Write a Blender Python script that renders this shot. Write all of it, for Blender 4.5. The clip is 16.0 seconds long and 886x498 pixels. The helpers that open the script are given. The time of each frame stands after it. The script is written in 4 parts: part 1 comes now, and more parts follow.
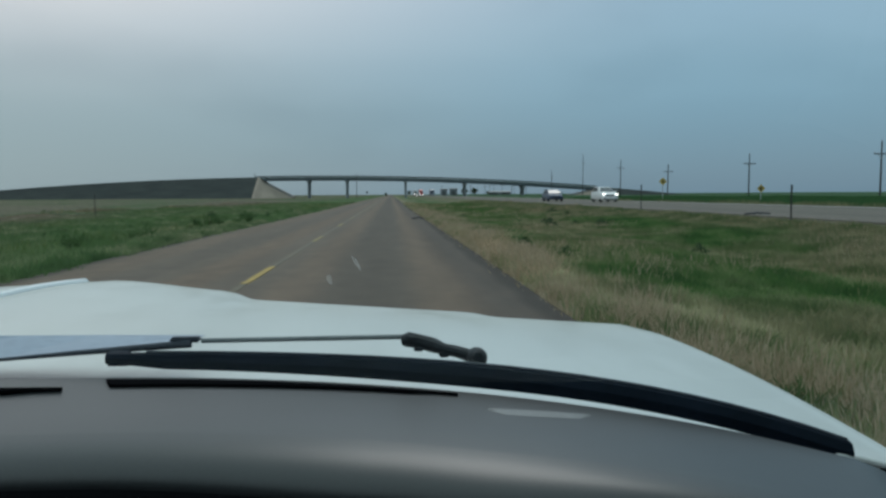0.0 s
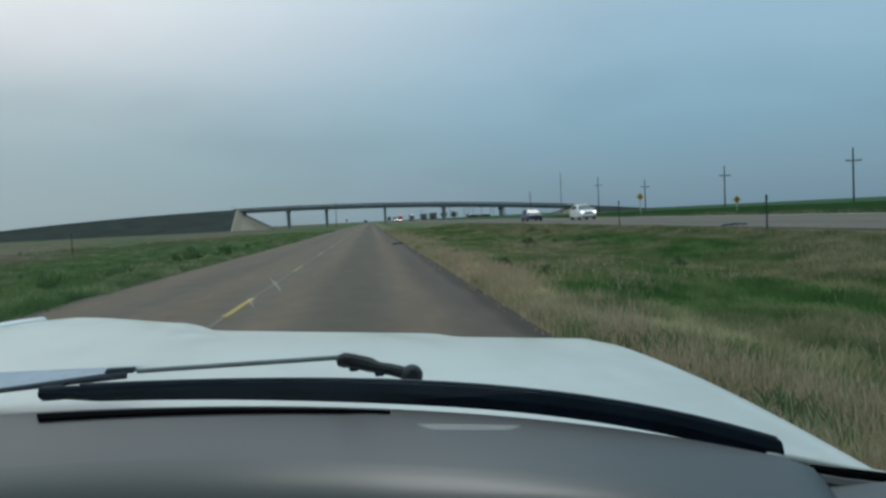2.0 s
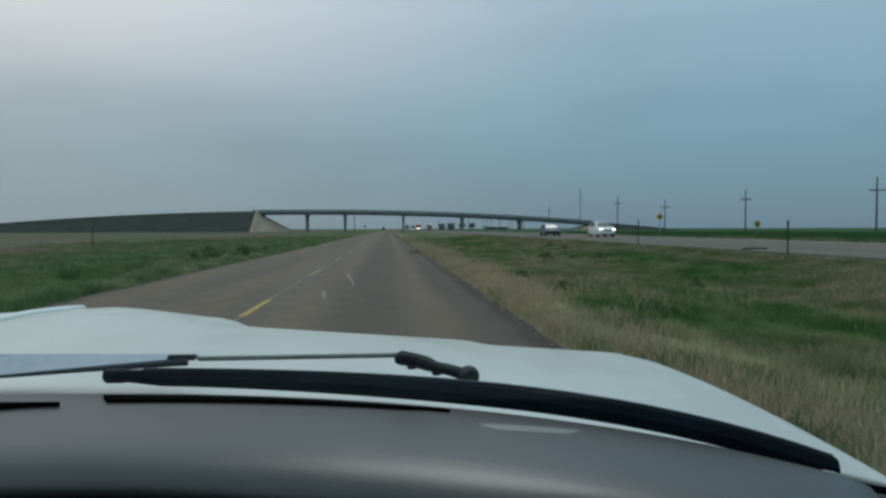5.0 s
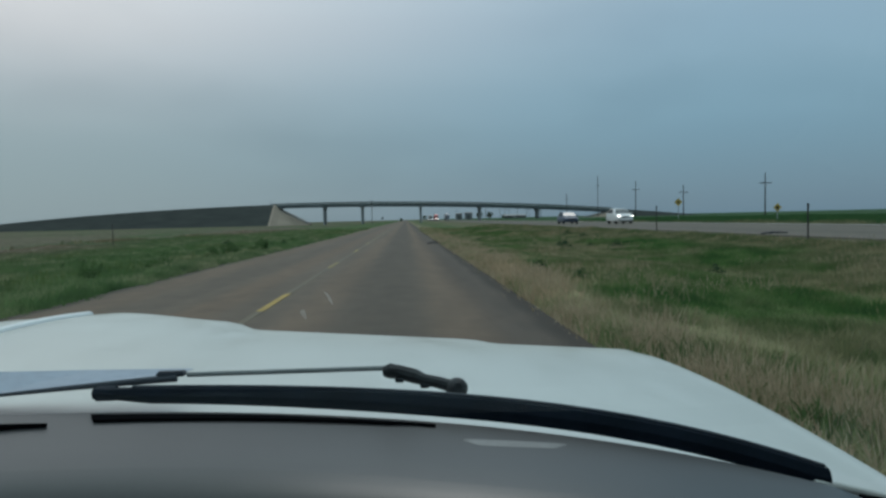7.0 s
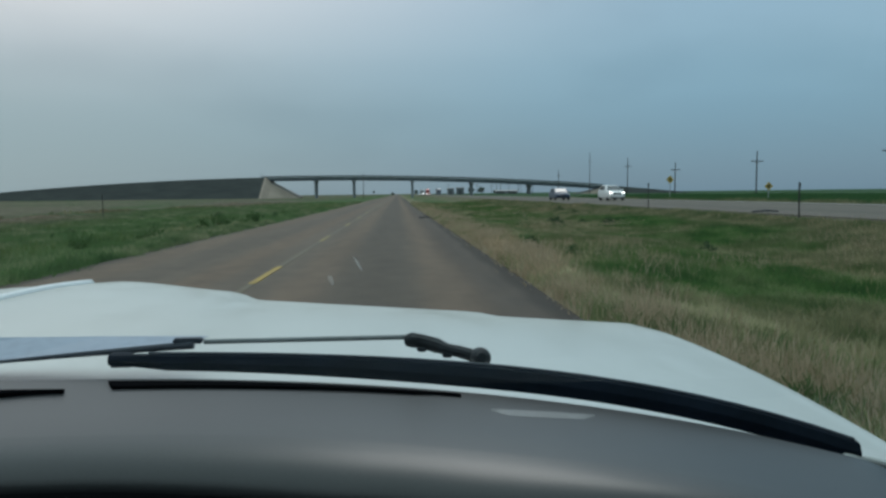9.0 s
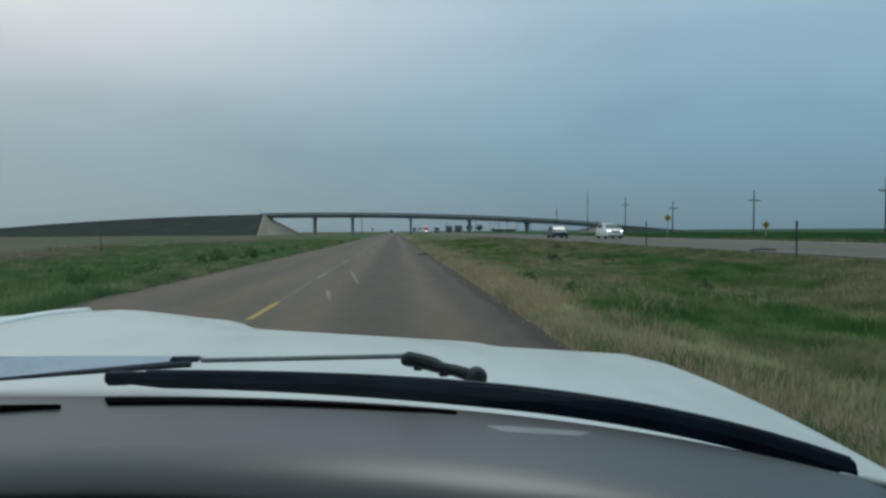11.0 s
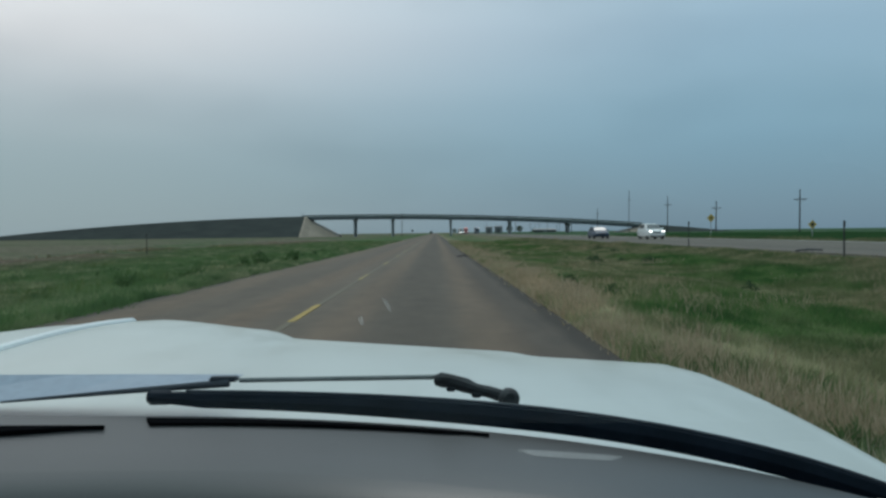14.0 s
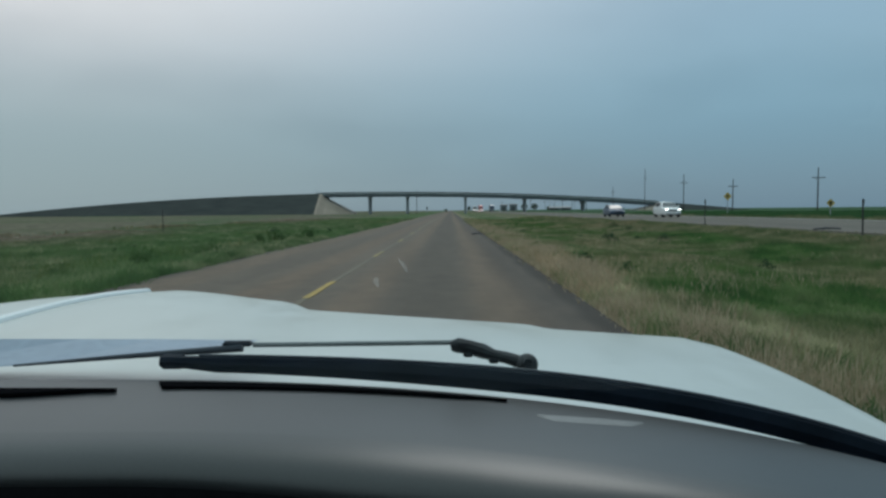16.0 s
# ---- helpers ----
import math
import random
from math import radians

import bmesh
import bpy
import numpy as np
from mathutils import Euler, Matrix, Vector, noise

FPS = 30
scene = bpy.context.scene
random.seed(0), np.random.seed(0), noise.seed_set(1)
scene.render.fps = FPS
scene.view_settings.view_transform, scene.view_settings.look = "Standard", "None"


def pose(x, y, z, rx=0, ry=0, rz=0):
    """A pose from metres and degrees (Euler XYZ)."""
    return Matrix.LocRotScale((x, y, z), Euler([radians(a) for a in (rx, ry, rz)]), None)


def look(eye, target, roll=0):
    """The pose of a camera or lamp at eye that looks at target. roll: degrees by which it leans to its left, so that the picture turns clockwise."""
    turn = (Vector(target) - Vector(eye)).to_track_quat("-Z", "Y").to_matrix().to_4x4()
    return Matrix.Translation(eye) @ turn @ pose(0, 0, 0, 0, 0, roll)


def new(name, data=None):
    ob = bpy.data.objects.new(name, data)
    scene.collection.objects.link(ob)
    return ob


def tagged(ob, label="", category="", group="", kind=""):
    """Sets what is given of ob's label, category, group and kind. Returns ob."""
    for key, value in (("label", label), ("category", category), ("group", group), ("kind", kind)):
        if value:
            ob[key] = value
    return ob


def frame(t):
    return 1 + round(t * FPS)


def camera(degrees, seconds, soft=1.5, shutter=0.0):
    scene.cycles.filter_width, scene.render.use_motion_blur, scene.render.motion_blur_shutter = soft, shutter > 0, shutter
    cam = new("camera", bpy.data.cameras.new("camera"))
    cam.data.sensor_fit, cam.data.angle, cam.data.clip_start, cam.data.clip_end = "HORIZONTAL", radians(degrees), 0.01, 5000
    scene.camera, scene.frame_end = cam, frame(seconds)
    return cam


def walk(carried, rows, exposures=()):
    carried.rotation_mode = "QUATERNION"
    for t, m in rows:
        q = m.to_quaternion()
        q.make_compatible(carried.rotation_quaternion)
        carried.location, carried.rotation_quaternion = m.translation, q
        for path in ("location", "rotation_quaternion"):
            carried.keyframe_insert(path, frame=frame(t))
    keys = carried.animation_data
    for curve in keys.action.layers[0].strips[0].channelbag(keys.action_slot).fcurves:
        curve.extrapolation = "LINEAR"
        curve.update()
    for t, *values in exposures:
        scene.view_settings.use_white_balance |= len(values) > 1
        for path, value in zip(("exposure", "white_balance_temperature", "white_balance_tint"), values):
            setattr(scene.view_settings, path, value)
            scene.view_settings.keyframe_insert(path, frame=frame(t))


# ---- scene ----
cam = camera(55.0, 16.0, soft=2.7)
walk(cam, [
    (0.0, pose(-0.007, 0.003, 1.401, 86.31, 0.34, -3.52)),
    (0.2, pose(-0.012, 0.004, 1.395, 87.58, 0.14, -3.64)),
    (0.5, pose(-0.013, 0.005, 1.399, 85.99, -0.17, -2.95)),
    (0.8, pose(-0.006, 0.008, 1.385, 85.53, 0.15, -2.91)),
    (1.0, pose(-0.017, 0.010, 1.401, 85.11, -0.09, -2.37)),
    (1.2, pose(-0.008, 0.010, 1.405, 85.45, 0.21, -2.57)),
    (1.5, pose(-0.002, 0.011, 1.394, 84.49, 0.13, -4.69)),
    (1.8, pose(0.025, 0.001, 1.404, 87.04, 1.67, -3.93)),
    (2.0, pose(0.033, -0.005, 1.395, 87.90, 2.81, -4.88)),
    (2.2, pose(0.035, -0.010, 1.408, 86.29, 2.17, -5.23)),
    (2.5, pose(0.030, -0.017, 1.411, 90.03, 2.50, -4.18)),
    (2.8, pose(0.024, -0.014, 1.414, 87.85, 1.82, -4.60)),
    (3.0, pose(0.013, -0.012, 1.414, 89.56, 1.65, -3.83)),
    (3.2, pose(-0.000, -0.012, 1.404, 88.16, 0.22, -4.67)),
    (3.5, pose(-0.013, -0.013, 1.417, 88.68, -0.32, -3.33)),
    (3.8, pose(0.004, -0.011, 1.405, 86.74, 0.47, -4.69)),
    (4.0, pose(-0.000, -0.009, 1.398, 88.31, 0.75, -4.14)),
    (4.2, pose(-0.014, -0.010, 1.407, 87.50, 0.16, -3.75)),
    (4.5, pose(-0.022, -0.012, 1.407, 88.13, -1.00, -2.38)),
    (4.7, pose(-0.014, -0.012, 1.389, 88.67, 0.03, -3.57)),
    (6.8, pose(0.015, -0.008, 1.407, 87.94, 0.73, -3.45)),
    (7.0, pose(0.022, -0.008, 1.407, 87.97, 1.31, -2.50)),
    (7.2, pose(0.026, -0.003, 1.381, 88.21, 1.85, -4.42)),
    (7.5, pose(0.015, 0.004, 1.419, 86.98, 1.21, -3.64)),
    (7.8, pose(0.022, 0.008, 1.388, 85.70, 1.19, -6.08)),
    (8.0, pose(0.014, 0.011, 1.405, 85.65, 0.75, -4.97)),
    (8.2, pose(0.010, 0.010, 1.408, 87.07, 1.28, -3.74)),
    (8.5, pose(-0.003, 0.009, 1.390, 86.60, 0.15, -2.99)),
    (8.7, pose(-0.004, 0.008, 1.400, 86.26, 0.55, -3.16)),
    (10.8, pose(0.004, 0.001, 1.403, 87.98, 0.65, -2.74)),
    (11.0, pose(-0.003, 0.000, 1.387, 88.79, 0.38, -3.18)),
    (11.2, pose(-0.004, -0.002, 1.403, 87.22, 0.07, -2.98)),
    (11.5, pose(-0.017, -0.005, 1.395, 88.68, -0.28, -1.97)),
    (11.8, pose(-0.015, 0.005, 1.391, 86.72, -0.32, -1.68)),
    (12.0, pose(-0.006, 0.012, 1.398, 86.87, 0.07, -0.15)),
    (12.2, pose(0.000, 0.010, 1.387, 85.63, 0.42, -1.71)),
    (12.5, pose(-0.002, 0.006, 1.397, 86.81, 0.54, -1.32)),
    (12.8, pose(-0.001, 0.007, 1.397, 87.45, 0.11, -1.24)),
    (13.0, pose(0.007, 0.007, 1.389, 86.92, 0.63, -2.12)),
    (13.2, pose(0.001, 0.006, 1.398, 87.40, 0.64, -1.30)),
    (13.5, pose(0.012, 0.005, 1.388, 87.28, 0.84, -2.12)),
    (13.8, pose(-0.003, -0.002, 1.396, 87.46, 0.06, 0.16)),
    (14.0, pose(0.003, -0.007, 1.404, 88.89, 0.66, -0.49)),
    (14.2, pose(-0.009, -0.005, 1.388, 88.33, -0.04, -1.12)),
    (14.5, pose(-0.017, -0.003, 1.403, 88.52, -0.47, 0.15)),
    (14.8, pose(0.006, -0.001, 1.392, 87.34, 0.49, -1.02)),
    (15.0, pose(-0.002, -0.000, 1.397, 87.50, 0.38, -1.02)),
    (15.2, pose(-0.006, -0.000, 1.385, 86.58, -0.25, -0.68)),
    (15.5, pose(-0.016, -0.001, 1.389, 88.42, -0.51, 0.32)),
    (15.8, pose(0.003, 0.004, 1.394, 87.41, 0.44, -0.33)),
    (16.0, pose(0.001, 0.008, 1.392, 87.40, 0.50, 0.50)),
], exposures=[(0.0, 0.0), (0.5, 0.0), (1.0, 0.07), (1.5, 0.14), (2.0, 0.11), (2.5, 0.06), (3.0, -0.03), (3.5, -0.10), (4.0, -0.11), (4.5, -0.11), (7.0, -0.13), (7.5, -0.10),
                (8.0, -0.02), (8.5, 0.02), (11.0, -0.03), (11.5, -0.05), (12.0, -0.05), (12.5, 0.02), (13.5, 0.02), (14.0, -0.02), (14.5, -0.05), (15.0, -0.05), (15.5, 0.0), (16.0, -0.02)])

# ---- world and sun ----
world = bpy.data.worlds.new("overcast_sky")
scene.world = world
world.use_nodes = True
wn = world.node_tree.nodes
wl = world.node_tree.links
wn.clear()
w_out = wn.new("ShaderNodeOutputWorld")
w_bg = wn.new("ShaderNodeBackground")
w_co = wn.new("ShaderNodeTexCoord")
w_sep = wn.new("ShaderNodeSeparateXYZ")
wl.new(w_co.outputs["Generated"], w_sep.inputs[0])


def w_ramp(stops, socket):
    r = wn.new("ShaderNodeValToRGB")
    while len(r.color_ramp.elements) < len(stops):
        r.color_ramp.elements.new(0.5)
    for e, (p, c) in zip(r.color_ramp.elements, stops):
        e.position, e.color = p, (*c, 1)
    r.color_ramp.interpolation = "CARDINAL"
    wl.new(socket, r.inputs[0])
    return r.outputs[0]


def w_mix(kind, a, b, fac):
    m = wn.new("ShaderNodeMix")
    m.data_type, m.blend_type = "RGBA", kind
    for sock, val in ((m.inputs[0], fac), (m.inputs[6], a), (m.inputs[7], b)):
        if isinstance(val, bpy.types.NodeSocket):
            wl.new(val, sock)
        elif isinstance(val, tuple):
            sock.default_value = (*val, 1)
        else:
            sock.default_value = val
    return m.outputs[2]


# grey cloud towards the hidden sun, bluer and darker storm cloud away from it
SKY_LEFT = [(0.0, (0.260, 0.348, 0.388)), (0.10, (0.325, 0.412, 0.448)), (0.16, (0.485, 0.545, 0.578)), (0.24, (0.755, 0.775, 0.793)), (0.45, (0.70, 0.83, 0.88)), (1.0, (0.72, 0.97, 1.02))]
SKY_RIGHT = [(0.0, (0.130, 0.230, 0.312)), (0.10, (0.183, 0.328, 0.430)), (0.16, (0.243, 0.401, 0.510)), (0.24, (0.318, 0.472, 0.585)), (0.45, (0.48, 0.66, 0.75)), (1.0, (0.72, 0.97, 1.02))]
w_left = w_ramp(SKY_LEFT, w_sep.outputs[2])
w_right = w_ramp(SKY_RIGHT, w_sep.outputs[2])
w_map = wn.new("ShaderNodeMapRange")
w_map.interpolation_type = "SMOOTHSTEP"
w_map.inputs[1].default_value, w_map.inputs[2].default_value = -0.52, 0.38
wl.new(w_sep.outputs[0], w_map.inputs[0])
w_base = w_mix("MIX", w_left, w_right, w_map.outputs[0])
# soft cloud structure
w_stretch = wn.new("ShaderNodeMapping")
w_stretch.inputs["Scale"].default_value = (1.6, 1.6, 4.4)
wl.new(w_co.outputs["Generated"], w_stretch.inputs[0])
w_noise = wn.new("ShaderNodeTexNoise")
w_noise.inputs["Scale"].default_value, w_noise.inputs["Detail"].default_value, w_noise.inputs["Roughness"].default_value = 2.0, 6, 0.5
wl.new(w_stretch.outputs[0], w_noise.inputs["Vector"])
w_cloud = w_ramp([(0.3, (0.90, 0.905, 0.91)), (0.7, (1.10, 1.09, 1.08))], w_noise.outputs[0])
w_sky = w_mix("MULTIPLY", w_base, w_cloud, 1.0)
# a little clear-sky light through the cloud
w_nis = wn.new("ShaderNodeTexSky")
w_nis.sky_type, w_nis.sun_disc = "NISHITA", False
w_nis.sun_elevation, w_nis.sun_rotation = radians(50), radians(2)
w_thin = w_mix("MULTIPLY", w_nis.outputs[0], (0.006, 0.006, 0.006), 1.0)
w_all = w_mix("ADD", w_sky, w_thin, 1.0)
wl.new(w_all, w_bg.inputs[0])
w_bg.inputs[1].default_value = 1.0
wl.new(w_bg.outputs[0], w_out.inputs[0])

sun = new("sun", bpy.data.lights.new("sun", "SUN"))
sun.data.energy, sun.data.angle, sun.data.color = 0.55, radians(22), (1.0, 0.99, 0.965)
sun.matrix_world = look((14, 64, 76), (0, 0, 0))


# ---- materials ----
def material(name, rough=0.6, metal=0.0, spec=0.5):
    m = bpy.data.materials.new(name)
    m.use_nodes = True
    b = m.node_tree.nodes["Principled BSDF"]
    b.inputs["Roughness"].default_value, b.inputs["Metallic"].default_value = rough, metal
    b.inputs["Specular IOR Level"].default_value = spec
    return m, m.node_tree.nodes, m.node_tree.links, b


def node(nodes, kind, **values):
    n = nodes.new(kind)
    for key, val in values.items():
        n.inputs[key].default_value = val
    return n


def ramp(nodes, links, socket, stops):
    r = nodes.new("ShaderNodeValToRGB")
    while len(r.color_ramp.elements) < len(stops):
        r.color_ramp.elements.new(0.5)
    for e, (p, c) in zip(r.color_ramp.elements, stops):
        e.position, e.color = p, (*c, 1)
    links.new(socket, r.inputs[0])
    return r.outputs[0]


def mix(nodes, links, kind, a, b, fac=1.0):
    m = nodes.new("ShaderNodeMix")
    m.data_type, m.blend_type = "RGBA", kind
    for sock, val in ((m.inputs[0], fac), (m.inputs[6], a), (m.inputs[7], b)):
        if isinstance(val, bpy.types.NodeSocket):
            links.new(val, sock)
        elif isinstance(val, tuple):
            sock.default_value = (*val, 1)
        else:
            sock.default_value = val
    return m.outputs[2]


def noise_of(nodes, links, scale, detail=4, stretch=(1, 1, 1), rough=0.55):
    co = nodes.new("ShaderNodeTexCoord")
    mp = node(nodes, "ShaderNodeMapping", Scale=stretch)
    links.new(co.outputs["Object"], mp.inputs[0])
    n = node(nodes, "ShaderNodeTexNoise", Scale=scale, Detail=detail, Roughness=rough)
    links.new(mp.outputs[0], n.inputs["Vector"])
    return n.outputs[0]


def bump(nodes, links, bsdf, height, strength=0.3, distance=0.01):
    b = node(nodes, "ShaderNodeBump", Strength=strength, Distance=distance)
    links.new(height, b.inputs["Height"])
    links.new(b.outputs[0], bsdf.inputs["Normal"])


def worn(name, low, high, scale=4.0, fine=60.0, rough=0.6, metal=0.0, strength=0.2, stretch=(1, 1, 1), spec=0.5):
    """A surface whose colour wanders between two tones at two scales, with fine relief."""
    m, n, l, b = material(name, rough, metal, spec)
    big = noise_of(n, l, scale, 4, stretch)
    small = noise_of(n, l, fine, 3, stretch)
    col = ramp(n, l, big, [(0.3, low), (0.7, high)])
    grain = ramp(n, l, small, [(0.25, (0.86, 0.86, 0.86)), (0.75, (1.12, 1.12, 1.12))])
    l.new(mix(n, l, "MULTIPLY", col, grain), b.inputs["Base Color"])
    bump(n, l, b, small, strength, 0.4 / fine)
    return m


def leafy(name, stops, rough=0.75):
    """Blades or leaves: each one takes its own tone."""
    m, n, l, b = material(name, rough, 0, 0.25)
    g = n.new("ShaderNodeNewGeometry")
    col = ramp(n, l, g.outputs["Random Per Island"], stops)
    l.new(col, b.inputs["Base Color"])
    through_light = n.new("ShaderNodeBsdfTranslucent")
    l.new(col, through_light.inputs[0])
    blend = n.new("ShaderNodeMixShader")
    blend.inputs[0].default_value = 0.45
    l.new(b.outputs[0], blend.inputs[1])
    l.new(through_light.outputs[0], blend.inputs[2])
    l.new(blend.outputs[0], n["Material Output"].inputs[0])
    return m


def asphalt(name, low, high, tracks=(), fine=45.0):
    """Chip-sealed asphalt; tracks: (x, half width, tone) bands along it: wheel paths and darker pavement edges."""
    m, n, l, b = material(name, 0.85, 0, 0.3)
    long_patch = noise_of(n, l, 0.9, 6, (1.0, 0.07, 1.0), 0.65)
    blot = noise_of(n, l, 2.2, 4, (1.0, 0.5, 1.0))
    grain = noise_of(n, l, fine, 2)
    col = ramp(n, l, long_patch, [(0.34, low), (0.66, high)])
    col = mix(n, l, "MULTIPLY", col, ramp(n, l, blot, [(0.28, (0.84, 0.84, 0.85)), (0.72, (1.12, 1.10, 1.08))]))
    co = n.new("ShaderNodeTexCoord")
    sep = n.new("ShaderNodeSeparateXYZ")
    l.new(co.outputs["Object"], sep.inputs[0])
    wob = noise_of(n, l, 0.35, 2, (0.0, 1.0, 0.0))
    wobble = n.new("ShaderNodeMath")
    wobble.operation = "MULTIPLY_ADD"
    wobble.inputs[1].default_value = 0.35
    l.new(wob, wobble.inputs[0])
    l.new(sep.outputs[0], wobble.inputs[2])
    for x, half, tone in tracks:
        d = n.new("ShaderNodeMath")
        d.operation = "SUBTRACT"
        d.inputs[1].default_value = x + 0.175
        l.new(wobble.outputs[0], d.inputs[0])
        a = n.new("ShaderNodeMath")
        a.operation = "ABSOLUTE"
        l.new(d.outputs[0], a.inputs[0])
        r = node(n, "ShaderNodeMapRange")
        r.interpolation_type = "SMOOTHSTEP"
        r.inputs[1].default_value, r.inputs[2].default_value = half * 1.5, half * 0.4
        l.new(a.outputs[0], r.inputs[0])
        col = mix(n, l, "MULTIPLY", col, tone, r.outputs[0])
    col = mix(n, l, "MULTIPLY", col, ramp(n, l, grain, [(0.3, (0.82, 0.82, 0.82)), (0.7, (1.15, 1.15, 1.15))]))
    l.new(col, b.inputs["Base Color"])
    bump(n, l, b, grain, 0.5, 0.008)
    return m


M = {}
M["road"] = asphalt("road_asphalt", (0.094, 0.072, 0.054), (0.124, 0.095, 0.072),
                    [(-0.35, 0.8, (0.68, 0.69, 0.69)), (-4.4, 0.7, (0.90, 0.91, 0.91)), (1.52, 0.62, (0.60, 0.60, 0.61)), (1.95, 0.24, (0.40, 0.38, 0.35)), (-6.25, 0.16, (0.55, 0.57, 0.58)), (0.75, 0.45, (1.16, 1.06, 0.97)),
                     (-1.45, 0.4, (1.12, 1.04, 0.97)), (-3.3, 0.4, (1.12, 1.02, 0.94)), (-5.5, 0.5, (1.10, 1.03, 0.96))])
M["highway"] = asphalt("highway_asphalt", (0.088, 0.076, 0.060), (0.116, 0.100, 0.080), [(19.5, 1.2, (0.85, 0.85, 0.85)), (27, 1.2, (0.85, 0.85, 0.85))], 20)
M["yellow"] = worn("worn_yellow_paint", (0.18, 0.125, 0.035), (0.44, 0.275, 0.022), 3, 40, 0.7)
M["thin_yellow"] = worn("thin_worn_yellow_paint", (0.16, 0.125, 0.06), (0.26, 0.19, 0.06), 2, 30, 0.8, stretch=(1, 0.3, 1))
M["faint_yellow"] = worn("faded_yellow_paint", (0.096, 0.080, 0.058), (0.128, 0.104, 0.066), 2, 30, 0.85, stretch=(1, 0.2, 1))
M["white_paint"] = worn("worn_white_paint", (0.42, 0.41, 0.38), (0.6, 0.58, 0.54), 1.5, 30, 0.7, stretch=(1, 0.2, 1))
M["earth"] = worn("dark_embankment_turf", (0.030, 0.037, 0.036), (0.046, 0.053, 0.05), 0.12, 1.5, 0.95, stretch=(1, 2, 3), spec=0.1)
M["riprap"] = worn("tan_concrete", (0.225, 0.185, 0.145), (0.28, 0.232, 0.185), 0.25, 4, 0.9)
M["concrete"] = worn("grey_concrete", (0.16, 0.19, 0.20), (0.21, 0.245, 0.255), 0.4, 5, 0.85)
M["pale_concrete"] = worn("pale_parapet_concrete", (0.36, 0.41, 0.425), (0.43, 0.48, 0.495), 0.4, 5, 0.85)
# blue-grey steel, its tint pushed to teal as painted distance haze
M["girder"] = worn("steel_blue_grey_hazed", (0.100, 0.142, 0.160), (0.130, 0.175, 0.194), 0.5, 6, 0.6, 0.0)
M["rail"] = worn("dark_galvanised_rail", (0.012, 0.020, 0.024), (0.024, 0.036, 0.042), 1, 12, 0.6, 0.0)
M["pole_wood"] = worn("weathered_pole_wood", (0.020, 0.021, 0.022), (0.042, 0.041, 0.040), 2, 20, 0.9, stretch=(4, 4, 0.4))
M["porcelain"] = worn("insulator_glaze", (0.16, 0.15, 0.14), (0.22, 0.2, 0.19), 8, 40, 0.3)
M["sign_yellow"] = worn("sign_yellow_sheeting", (0.36, 0.26, 0.04), (0.46, 0.34, 0.06), 2, 30, 0.45)
M["sign_black"] = worn("sign_black_film", (0.015, 0.015, 0.015), (0.025, 0.025, 0.025), 5, 40, 0.5)
M["steel"] = worn("galvanised_steel", (0.28, 0.29, 0.30), (0.38, 0.39, 0.40), 6, 50, 0.45, 0.7)
M["bark"] = worn("tree_bark", (0.045, 0.036, 0.028), (0.09, 0.072, 0.055), 3, 25, 0.95)
M["leaves"] = leafy("tree_leaves", [(0.0, (0.018, 0.034, 0.014)), (0.6, (0.032, 0.055, 0.02)), (1.0, (0.055, 0.078, 0.03))])


M["weed"] = leafy("weed_leaves", [(0.0, (0.065, 0.125, 0.042)), (0.6, (0.09, 0.165, 0.058)), (1.0, (0.14, 0.21, 0.09))])
M["straw"] = leafy("dead_straw", [(0.0, (0.27, 0.215, 0.140)), (0.6, (0.37, 0.30, 0.203)), (1.0, (0.46, 0.385, 0.27))])
M["dark_weed"] = leafy("dark_weed_leaves", [(0.0, (0.026, 0.055, 0.022)), (0.6, (0.04, 0.078, 0.03)), (1.0, (0.07, 0.11, 0.045))])
M["dark_wall"] = worn("dark_metal_cladding", (0.05, 0.06, 0.065), (0.08, 0.09, 0.095), 0.4, 4, 0.6)
M["grey_roof"] = worn("grey_roof_sheet", (0.11, 0.13, 0.14), (0.16, 0.18, 0.19), 0.3, 4, 0.5)


